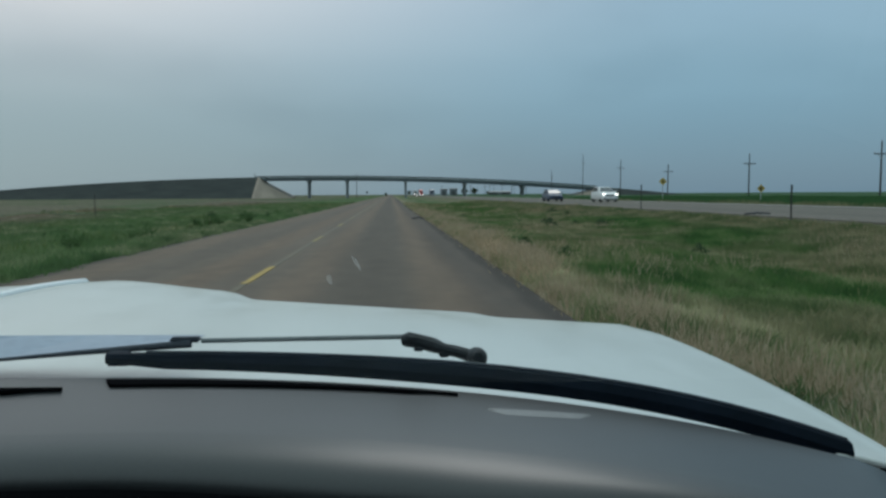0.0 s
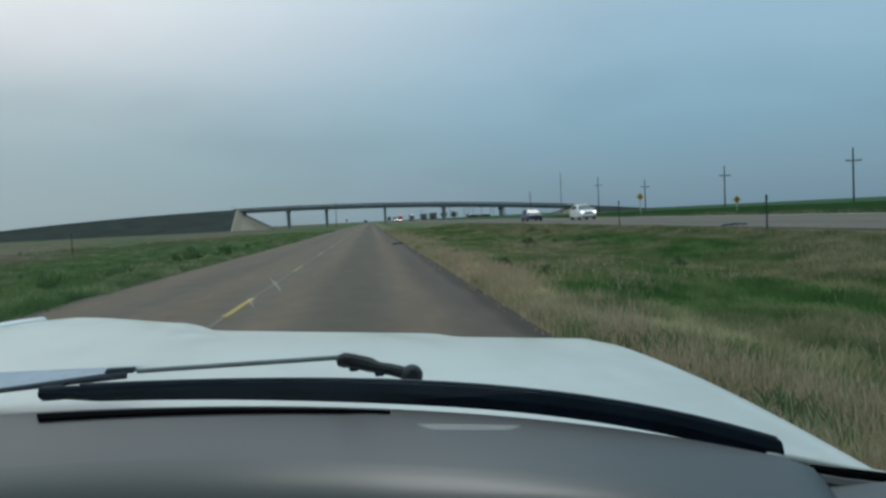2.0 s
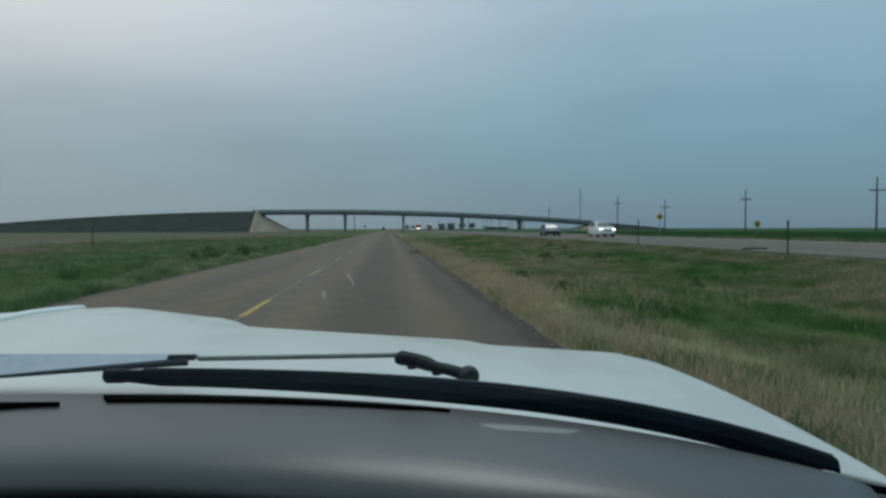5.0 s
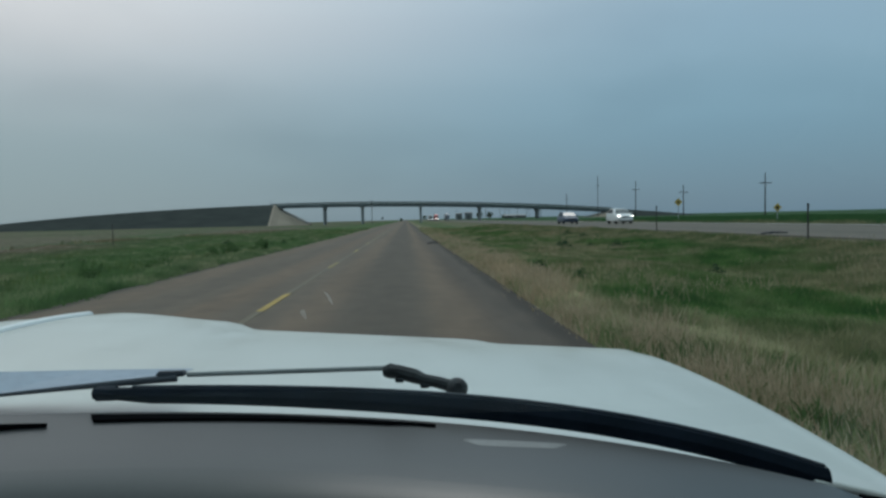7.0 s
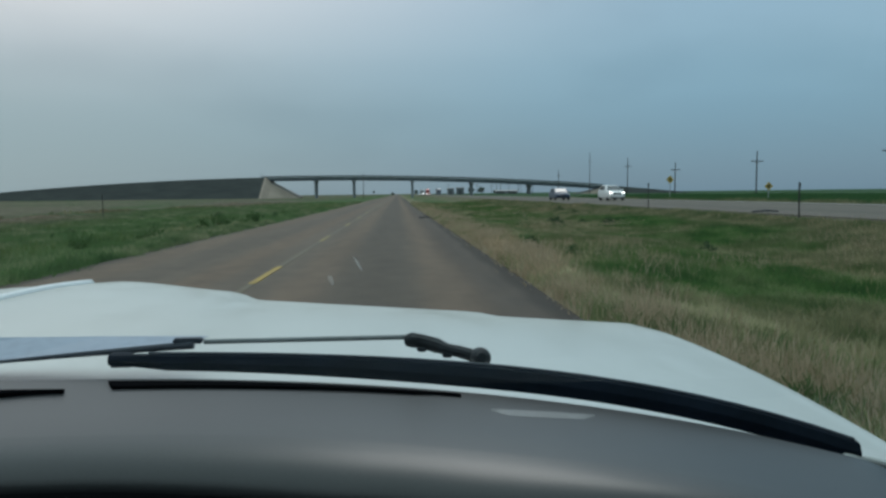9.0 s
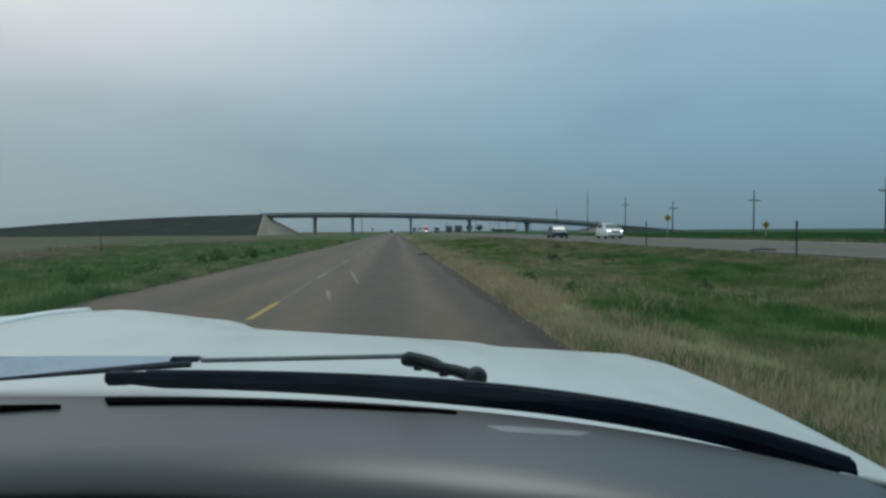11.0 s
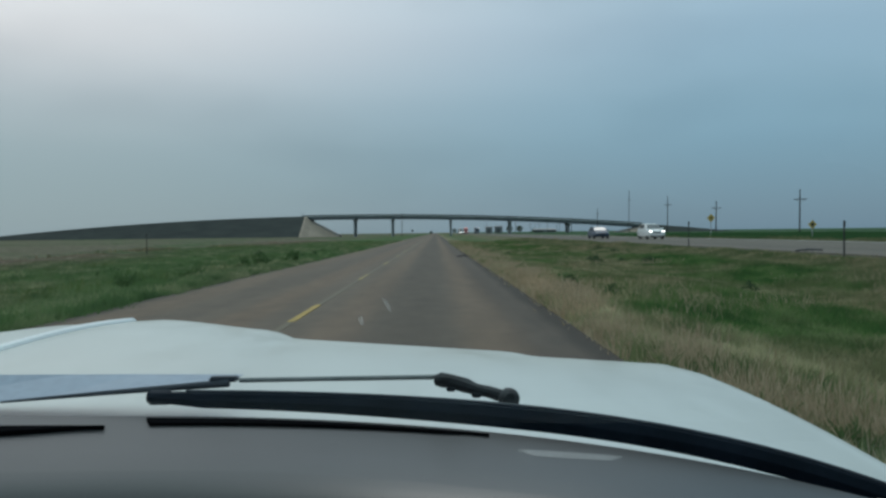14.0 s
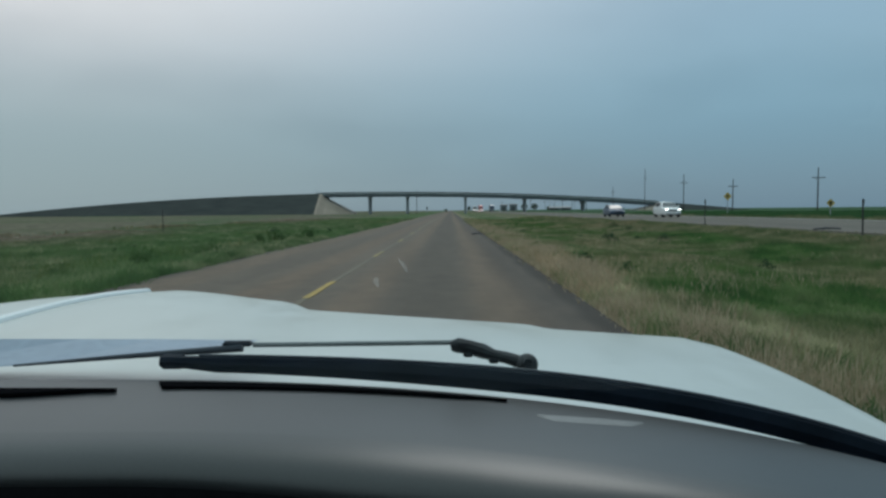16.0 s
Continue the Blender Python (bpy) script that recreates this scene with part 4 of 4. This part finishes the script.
grass("green_grass", M["grass_green"], "lush green roadside grass in uneven tufts", (2.16, 14.5, -14, 150), 160000, 0.20, 11, width=0.010, lean=0.9, keep=green_keep)
grass("dry_grass", M["grass_dry"], "dry tan seeding grass along the pavement edge", (2.16, 14.5, -14, 150), 50000, 0.24, 12, keep=dry_keep, width=0.005, lean=0.8, heads=0.3)
grass("straw_clumps", M["straw"], "pale straw clumps of tall dead grass beside the pavement", (2.25, 4.8, -14, 80), 24000, 0.27, 31, width=0.0028, lean=0.9, heads=0.6, blades=9,
      keep=lambda x, y: smooth(0.0, 0.24, noise.noise((x * 0.75, y * 0.42, 12.0))) * smooth(3.8, 2.8, x))
grass("ditch_straw", M["straw"], "thin pale seed stalks scattered through the ditch", (3.5, 14.0, 2, 90), 9000, 0.26, 32, width=0.003, lean=0.8, heads=0.7, blades=4,
      keep=lambda x, y: smooth(0.04, 0.32, noise.noise((x * 0.3, y * 0.2, 15.0))))
grass("verge_grass", M["verge_blades"], "green grass on the far verge of the road", (-24.0, -6.50, -14, 170), 125000, 0.24, 13, keep=green_keep, width=0.012, lean=0.8)
grass("dry_verge_grass", M["grass_dry"], "pale dry grass mixed into the far verge", (-30.0, -6.60, -14, 170), 39000, 0.26, 14, keep=dry_keep, width=0.008, lean=0.7, heads=0.3)
grass("pavement_edge_grass", M["straw"], "ragged grass tufts overhanging the near pavement edge", (2.04, 2.50, -14, 110), 10000, 0.15, 21, width=0.007, lean=1.1,
      keep=lambda x, y: smooth(-0.5, 0.35, noise.noise((x * 2.0, y * 0.7, 2.0))) * smooth(1.92, 2.25, x))
grass("far_edge_grass", M["verge_blades"], "ragged grass tufts overhanging the far pavement edge", (-6.70, -6.20, -14, 120), 12000, 0.17, 22, width=0.010, lean=1.0,
      keep=lambda x, y: smooth(-0.5, 0.3, noise.noise((x * 2.0, y * 0.5, 5.0))) * smooth(-6.16, -6.45, x))
grass("bank_grass", M["grass_green"], "green grass on the bank beyond the highway", (32.0, 60.0, 35, 190), 16000, 0.28, 15, width=0.015)


def weed(at, size, seed):
    rnd = random.Random(seed)
    verts, faces = [], []
    for _ in range(160):
        a, r = rnd.uniform(0, 6.283), size * rnd.random() ** 0.6
        c = Vector((math.cos(a) * r * 0.6, math.sin(a) * r * 0.6, size * rnd.random() * 1.1 * (1 - 0.5 * r / size)))
        d = Vector((rnd.gauss(0, 1), rnd.gauss(0, 1), rnd.gauss(0.4, 0.6))).normalized() * size * 0.16
        s = d.orthogonal().normalized() * size * 0.05
        i = len(verts)
        verts += [c - d, c + s, c + d, c - s]
        faces.append((i, i + 1, i + 2, i + 3))
    me = bpy.data.meshes.new("weed")
    me.from_pydata(verts, [], faces)
    me.materials.append(M["dark_weed"])
    ob = new("weed", me)
    ob.matrix_world = pose(*at)
    return tagged(ob, "dark green weed clump in the roadside grass", "weed", "roadside weeds")


for k in range(18):
    rnd = random.Random(500 + k)
    side = k % 3 == 0
    x = rnd.uniform(-13, -7) if side else rnd.uniform(3.0, 13)
    y = rnd.uniform(14, 60)
    weed((x, y, ground_height(x, y) - 0.03), rnd.uniform(0.30, 0.60), 900 + k)


def tall_weed(at, size, seed):
    """A standing weed: several stems with narrow leaves along them."""
    rnd = random.Random(seed)
    verts, faces = [], []
    for _ in range(14):
        a, lean = rnd.uniform(0, 6.283), rnd.uniform(0.1, 0.75)
        top = Vector((math.cos(a) * lean * size, math.sin(a) * lean * size, size * rnd.uniform(0.6, 1.0)))
        i = len(verts)
        w = Vector((size * 0.012, 0, 0))
        verts += [-w, Vector(w), top + w * 0.4, top - w * 0.4]
        faces.append((i, i + 1, i + 2, i + 3))
        for k in range(46):
            c = top * rnd.uniform(0.15, 1.0)
            d = Vector((rnd.gauss(0, 1), rnd.gauss(0, 1), rnd.gauss(0.7, 0.5))).normalized() * size * rnd.uniform(0.07, 0.14)
            s = d.orthogonal().normalized() * size * 0.028
            i = len(verts)
            verts += [c, c + d * 0.5 + s, c + d, c + d * 0.5 - s]
            faces.append((i, i + 1, i + 2, i + 3))
    me = bpy.data.meshes.new("tall_weed")
    me.from_pydata(verts, [], faces)
    me.materials.append(M["weed"])
    ob = new("tall_weed", me)
    ob.matrix_world = pose(*at)
    return tagged(ob, "upright dark green weed standing in the verge grass", "weed", "verge weeds")


for k in range(18):
    rnd = random.Random(1500 + k)
    x = rnd.uniform(-9.2, -6.8) if k < 14 else rnd.uniform(2.6, 4.2)
    y = rnd.uniform(20, 75)
    tall_weed((x, y, ground_height(x, y) - 0.02), rnd.uniform(0.45, 0.80) if k < 14 else rnd.uniform(0.35, 0.5), 1700 + k)


# ---- the car the camera rides in ----
CAR_MID = -0.60
car = thing("pickup_car", (0, 0, 0), "white car with a long bonnet, parked wipers and a grey dashboard", "car")


def glass_base(x):
    return 0.68 - 0.20 * (x + 0.40) ** 2


def edge_drop(x, a, b):
    u = max(0.0, x + 0.2) if x > CAR_MID else max(0.0, -(x - CAR_MID) + CAR_MID + 0.2)
    return a * u * u + b * u ** 4


def hood_height(x, y):
    v = (y - 0.66) / (1.57 - 0.66)
    ridge = 0.045 * max(0.0, -0.5 - x) if x > -0.75 else 0.01125
    x = CAR_MID + abs(x - CAR_MID)
    rear = 1.247 - 0.345 * max(0.0, x + 0.1) ** 2
    front = 1.211 - 0.073 * (max(x, -0.5) + 0.27) - 0.006 * smooth(0.13, 0.19, x) * smooth(0.8, 1.0, v)
    bulge = 0.013 * smooth(-0.255, -0.305, x) + 0.008 * smooth(-0.30, -0.48, x)
    z = lerp(rear, front, v) + 0.012 * math.sin(math.pi * min(max(v, 0), 1)) + bulge * smooth(-0.1, 0.9, v) - ridge
    if v > 1:
        z -= 9.0 * (y - 1.57) ** 2
    return z


def seam(y):
    return 0.17 + 0.16 * (1.57 - y) / 0.9


def side_edge(y):
    return 0.435 + 0.087 * (1.6 - y)


HOOD_Y = [0.60 + 0.035 * k for k in range(28)] + [1.57, 1.585, 1.60, 1.615, 1.63, 1.65, 1.67, 1.70, 1.74]


def build_hood():
    secs = []
    for y in HOOD_Y:
        xs = [lerp(2 * CAR_MID - seam(y), seam(y), k / 64) for k in range(65)]
        secs.append([(x, y, hood_height(x, y)) for x in xs] + [(xs[-1] - 0.001, y, hood_height(xs[-1], y) - 0.03), (xs[0] + 0.001, y, hood_height(xs[0], y) - 0.03)])
    part("bonnet", loft(secs), M["car_white"], car, "white bonnet with a raised middle", True)


def build_fender(s):
    secs = []
    for y in [0.30, 0.45] + HOOD_Y:
        a, b = seam(y) - 0.0015, side_edge(y)
        top = [(lerp(a, b - 0.02, k / 10), y) for k in range(11)]
        prof = [(x, hood_height(x, y) - (0.0004 if k < 1 else 0.0)) for k, (x, _) in enumerate(top)]
        z = prof[-1][1]
        prof += [(b - 0.006, z - 0.002), (b + 0.002, z - 0.009), (b + 0.012, z - 0.04), (b + 0.05, z - 0.16), (b + 0.06, z - 0.34), (b + 0.05, 0.42)]
        prof += [(a, 0.42)]
        secs.append([(x if s > 0 else 2 * CAR_MID - x, y, zz) for x, zz in prof])
    part("wing", loft(secs), M["car_white"], car, "white front wing", True)


build_hood()
bead_y = [0.80 + 0.04 * k for k in range(20)]
# the bead takes a brighter white to paint in the ridge's highlight
part("bonnet_bead", tube([(-0.557, y, hood_height(-0.557, y) + 0.001) for y in bead_y] + [(-0.557, 1.585, hood_height(-0.557, 1.585) - 0.006)], [0.004] + [0.0065] * 19 + [0.004], 10),
     M["suv_white"], car, "raised centre bead on the bonnet, its highlight painted in brighter white", True)
build_fender(1)
build_fender(-1)
W_R, W_L = 0.50, 2 * CAR_MID - 0.50
part("nose", box((W_L + 0.05, 1.70, 0.40), (W_R - 0.05, 1.86, 1.0), 0.05), M["car_white"], car, "white front end")
part("under_body", box((W_L + 0.1, -2.2, 0.30), (W_R - 0.1, 1.7, 0.42)), M["trim_black"], car)
for s in (-1, 1):
    for y in (1.15, -1.85):
        wheel(car, (CAR_MID + s * 0.88, y, 0.36), 0.36, 0.11)


def dash_edge_z(x):
    return 1.264 - edge_drop(x, 0.13, 0.19)


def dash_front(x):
    return 0.468 - 0.15 * max(x, 0.0) + 0.012 * smooth(0.04, -0.12, x)


ROLL = ((0.020, 0.0004), (0.013, 0.0012), (0.006, 0.0024), (-0.001, 0.0042), (-0.0065, 0.0064), (-0.0110, 0.0090), (-0.0140, 0.0114), (-0.0162, 0.0138), (-0.0174, 0.0158), (-0.0180, 0.0175))


def build_dash():
    secs, lower = [], []
    n = 100
    for step in range(n + 1):
        x = lerp(-1.32, 0.345, step / n)
        e = glass_base(x) - 0.02
        z = dash_edge_z(x) - 0.02 * max(0.0, (x - 0.315) / 0.03) ** 2.5
        f = dash_front(x)
        near = z - 0.001 - 0.0015 * smooth(-0.2, 0.05, x)
        row = [(x, e + 0.015, z - 0.05), (x, e + 0.004, z - 0.006), (x, e, z)]
        row += [(x, lerp(e, f + 0.026, t), lerp(z, near, t)) for t in (0.2, 0.45, 0.7, 1.0)]
        k = lerp(lerp(1.05, 1.28, smooth(-0.18, -0.02, x)), 0.80, smooth(0.03, 0.17, x))
        row += [(x, f + d * (1.1 if d > 0 else k), near - h * k) for d, h in ROLL]
        end_y, end_z = f + ROLL[-1][0] * k, near - ROLL[-1][1] * k
        row += [(x, end_y + 0.010, end_z - 0.06), (x, e - 0.02, end_z - 0.06)]
        lean = 0.30 * smooth(0.15, 0.34, x)
        secs.append([(px - lean * max(0.0, e - py), py, pz) for px, py, pz in row])
        under = lean * (e - end_y)
        lower.append([(x - under, end_y + 0.0004, end_z + 0.0004), (x - under, end_y - 0.0010, end_z - 0.003), (x - under, end_y - 0.004, end_z - 0.016), (x - under, end_y - 0.02, end_z - 0.16),
                      (x - under, end_y - 0.03, 0.72), (x - under, 0.62, 0.72), (x - under, end_y + 0.015, end_z - 0.05)])
    top = part("dashboard", loft(secs), M["dash"], car, "grey moulded dashboard top", True)
    # the dashboard's front face is painted near black where it falls into shade
    part("shaded_front", loft(lower), M["cabin"], top, "dashboard front face, its shade painted black", True)
    return top


dashboard = build_dash()


def dash_strip(name, x0, x1, near0, near1, lift, mat, label, taper=True, fade=0.0, tilt=-0.0006, skew=0.0, ends=30):
    """A thin raised band on the dashboard that follows the windscreen's foot."""
    secs = []
    for k in range(31):
        t = k / 30
        x = lerp(x0, x1, t)
        e, z = glass_base(x) - 0.02, dash_edge_z(x)
        f = min(1.0, ends * t, 8 * (1 - t)) if taper else 1.0
        f *= 1 - fade * t
        a, b = e - near0 + skew * t, e - lerp(near0, near1, max(f, 0.15)) + skew * t
        secs.append([(x, a, z + lift), (x, b, z + lift - tilt), (x, b, z - 0.004), (x, a, z - 0.004)])
    return part(name, loft(secs), mat, dashboard, label)


# two raised strips coloured matt black, laid along the windscreen's foot
dash_strip("black_strip", -0.218, 0.04, 0.012, 0.034, 0.0015, M["strip_black"], "matt black strip along the windscreen's foot", True, 0.75)
dash_strip("black_strip", -0.75, -0.240, 0.042, 0.064, 0.0024, M["strip_black"], "matt black strip along the windscreen's foot", True)
# soft highlight painted on as a thin pale strip
dash_strip("painted_glint", 0.058, 0.130, 0.044, 0.056, 0.0002, M["dash_glint"], "pale painted highlight on the dashboard", True, 0.0, 0.0011, 0.018, 7)


# the foot of the windscreen at the dashboard's end
end_lip = part("cowl_lip", tube([(0.308, 0.580, 1.2135), (0.325, 0.580, 1.2100), (0.355, 0.578, 1.2025), (0.39, 0.572, 1.1945), (0.41, 0.56, 1.189)], [0.002, 0.0032, 0.0034, 0.0034, 0.003], 10),
               M["car_white"], car, "bright white cowl lip", True)
part("corner_seal", tube([(0.333, 0.566, 1.2055), (0.350, 0.564, 1.2020), (0.385, 0.560, 1.1965), (0.43, 0.53, 1.189), (0.45, 0.45, 1.185)], [0.003, 0.0040, 0.0042, 0.0045, 0.0045], 10), M["strip_black"], end_lip,
     "black rubber seal", True)
part("seal_foot", tube([(0.333, 0.556, 1.1965), (0.350, 0.553, 1.1930), (0.385, 0.548, 1.1875), (0.43, 0.518, 1.180), (0.45, 0.44, 1.176)], 0.0085, 10), M["trim_black"], end_lip, "dark foot of the seal", True)
part("corner_panel", box((0.30, 0.40, 1.05), (0.455, 0.556, 1.1985), 0.008), M["dash"], dashboard, "grey panel at the dashboard's end")

# wipers
def wiper_blade(x0, x1, lift, name):
    secs = []
    for k in range(49):
        t = k / 48
        x = lerp(x0, x1, t)
        y = glass_base(x) + 0.008
        z = 1.2780 - edge_drop(x, 0.0796, 0.461) + lift
        f = 0.6 + 0.4 * min(1.0, 12 * t, 0.55 + 30 * (1 - t))
        h, w = lerp(0.0060, 0.0086, smooth(0.0, 0.55, t)) * f, 0.006
        z -= h
        secs.append([(x, y - w, z - h), (x, y - w * 1.15, z), (x, y - w * 0.7, z + h * 0.8), (x, y, z + h), (x, y + w, z + h * 0.7), (x, y + w, z - h)])
    return part(name, loft(secs), M["rubber"], car, "black rubber wiper blade")


blade = wiper_blade(-0.231, 0.320, 0.0, "wiper_blade")
part("end_cap", box((-0.2335, 0.682, 1.2665), (-0.214, 0.695, 1.2775), 0.002), M["rubber"], blade)
part("spine", tube([(lerp(-0.20, 0.318, k / 20), glass_base(lerp(-0.20, 0.318, k / 20)) + 0.0075,
                     1.2782 - edge_drop(lerp(-0.20, 0.318, k / 20), 0.0796, 0.461)) for k in range(21)], 0.0014, 6), M["arm_edge"], blade)
part("speck", lathe([(0.0002, -0.0006), (0.001, 0), (0.0002, 0.0006)], 8), M["speck"], blade, "tiny white speck").location = (0.148, 0.6275, 1.256)

arm = part("wiper_arm", tube([(0.001, 0.680, 1.2842), (0.006, 0.679, 1.2850), (0.014, 0.678, 1.2838), (0.026, 0.675, 1.2808), (0.034, 0.673, 1.2780), (0.044, 0.671, 1.2762), (0.058, 0.668, 1.272)],
                             [0.0042, 0.0062, 0.0058, 0.0060, 0.0046, 0.0048, 0.0052], 10), M["arm_black"], car, "chalky black wiper arm head", True)
part("hinge_lug", box((0.010, 0.668, 1.2770), (0.018, 0.676, 1.2800), 0.001), M["arm_black"], arm)
part("hinge_lug", box((0.030, 0.666, 1.2722), (0.038, 0.674, 1.2765), 0.001), M["arm_black"], arm)
bm = bmesh.new()
bmesh.ops.create_uvsphere(bm, u_segments=16, v_segments=10, radius=0.0088)
bmesh.ops.translate(bm, verts=bm.verts, vec=(0.0595, 0.666, 1.2715))
part("pivot", bm, M["arm_black"], arm, "round pivot cap", True)
part("pivot_nut", tube([(0.0595, 0.659, 1.274), (0.0595, 0.655, 1.2745)], 0.004, 6), M["arm_black"], arm)
part("rod", tube([(-0.162, 0.702, 1.2828), (-0.08, 0.692, 1.2848), (0.004, 0.681, 1.2870)], 0.0021, 8), M["rod_grey"], arm, "thin grey rod")
part("clip", box((-0.187, 0.698, 1.2818), (-0.163, 0.708, 1.2862), 0.0015), M["arm_edge"], arm, "dark clip")

# flat blue-grey band at cowl height, left of the clip
far_band = part("wiper_arm", loft([[(x, 0.702, lo), (x, 0.704, lo + 0.001), (x, 0.76, 1.4 - (1.4 - hi) * 0.76 / 0.704), (x, 0.764, lo - 0.004)] for x, lo, hi in
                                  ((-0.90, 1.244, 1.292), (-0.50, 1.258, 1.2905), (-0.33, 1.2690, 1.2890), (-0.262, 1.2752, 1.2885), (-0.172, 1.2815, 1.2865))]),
               M["band_blue"], car, "flat blue-grey satin band beside the wiper clip")
part("under_rail", tube([(-0.36, 0.701, 1.2672), (-0.268, 0.701, 1.2742), (-0.22, 0.700, 1.2776), (-0.17, 0.699, 1.2810)], [0.0010, 0.0021, 0.0027, 0.0034], 8), M["arm_edge"], far_band, "dark rubber edge")
wiper_blade(-1.05, -0.40, -0.003, "wiper_blade")

# windscreen, pillars and cabin shell
RAKE = 1.15


def glass_point(x, z):
    return (x, glass_base(x) + 0.004 - RAKE * (z - 1.255) * (1 - 0.15 * (z - 1.255)), z)


def build_windscreen():
    secs = []
    for k in range(41):
        x = lerp(-1.38, 0.38, k / 40)
        z0 = dash_edge_z(x) - 0.004
        secs.append([glass_point(x, lerp(z0, 1.80, t / 10)) for t in range(11)])
    ob = part("windscreen", loft(secs, closed=False), M["glass"], car, "clear raked windscreen", True)
    ob.visible_shadow = False
    return ob


windscreen = build_windscreen()


def smear(x, z, w, h, tilt, seed):
    rnd = random.Random(seed)
    bm = bmesh.new()
    rim = []
    for k in range(14):
        a = 2 * math.pi * k / 14
        r = rnd.uniform(0.6, 1.1)
        u, v = math.cos(a) * w * r, math.sin(a) * h * r
        xx, zz = x + u * math.cos(tilt) - v * math.sin(tilt), z + u * math.sin(tilt) + v * math.cos(tilt)
        p = Vector(glass_point(xx, zz))
        rim.append(p + Vector((0, 0.002, 0.002)))
    front = [bm.verts.new(p) for p in rim]
    back = [bm.verts.new(p + Vector((0, 0.0006, 0.0005))) for p in rim]
    bm.faces.new(front)
    bm.faces.new(back[::-1])
    for k in range(14):
        bm.faces.new((front[k], back[k], back[(k + 1) % 14], front[(k + 1) % 14]))
    bmesh.ops.recalc_face_normals(bm, faces=bm.faces)
    part("smear", bm, M["smear"], windscreen, "dried whitish smear")


smear(-0.0475, 1.3435, 0.0020, 0.0042, 0.15, 1)
smear(-0.029, 1.355, 0.0013, 0.0066, 0.45, 2)

for s in (-1, 1):
    fx = (lambda v: v) if s > 0 else (lambda v: 2 * CAR_MID - v)
    part("pillar", tube([(fx(0.43), 0.60, 1.14), (fx(0.415), 0.45, 1.25), (fx(0.36), 0.15, 1.50), (fx(0.26), -0.16, 1.80)], 0.035, 10), M["trim_black"], car, "black windscreen pillar")
    part("door", box((min(fx(0.46), fx(0.54)), -1.0, 0.42), (max(fx(0.46), fx(0.54)), 0.30, 1.17), 0.02), M["car_white"], car, "white door")
    part("rear_side", box((min(fx(0.46), fx(0.54)), -2.3, 0.42), (max(fx(0.46), fx(0.54)), -1.004, 1.76), 0.02), M["car_white"], car)
    part("side_seal", tube([(fx(0.37), 0.535, 1.188), (fx(0.41), 0.515, 1.178), (fx(0.45), 0.46, 1.17), (fx(0.48), 0.3, 1.165)], 0.007, 8), M["trim_black"], car, "black seal")
part("roof", box((W_L + 0.06, -2.3, 1.79), (W_R - 0.06, 0.10, 1.86), 0.03), M["car_white"], car, "white roof")
part("headliner", box((W_L + 0.1, -2.2, 1.755), (W_R - 0.1, 0.06, 1.786)), M["cabin"], car)
part("tailgate", box((W_L + 0.02, -2.38, 0.42), (W_R - 0.02, -2.304, 1.80), 0.02), M["car_white"], car)
part("cabin_floor", box((W_L + 0.1, -2.25, 0.43), (W_R - 0.1, 0.33, 0.50)), M["cabin"], car)
part("bulkhead", box((W_L + 0.1, 0.40, 0.43), (W_R - 0.1, 0.46, 0.715)), M["cabin"], car)
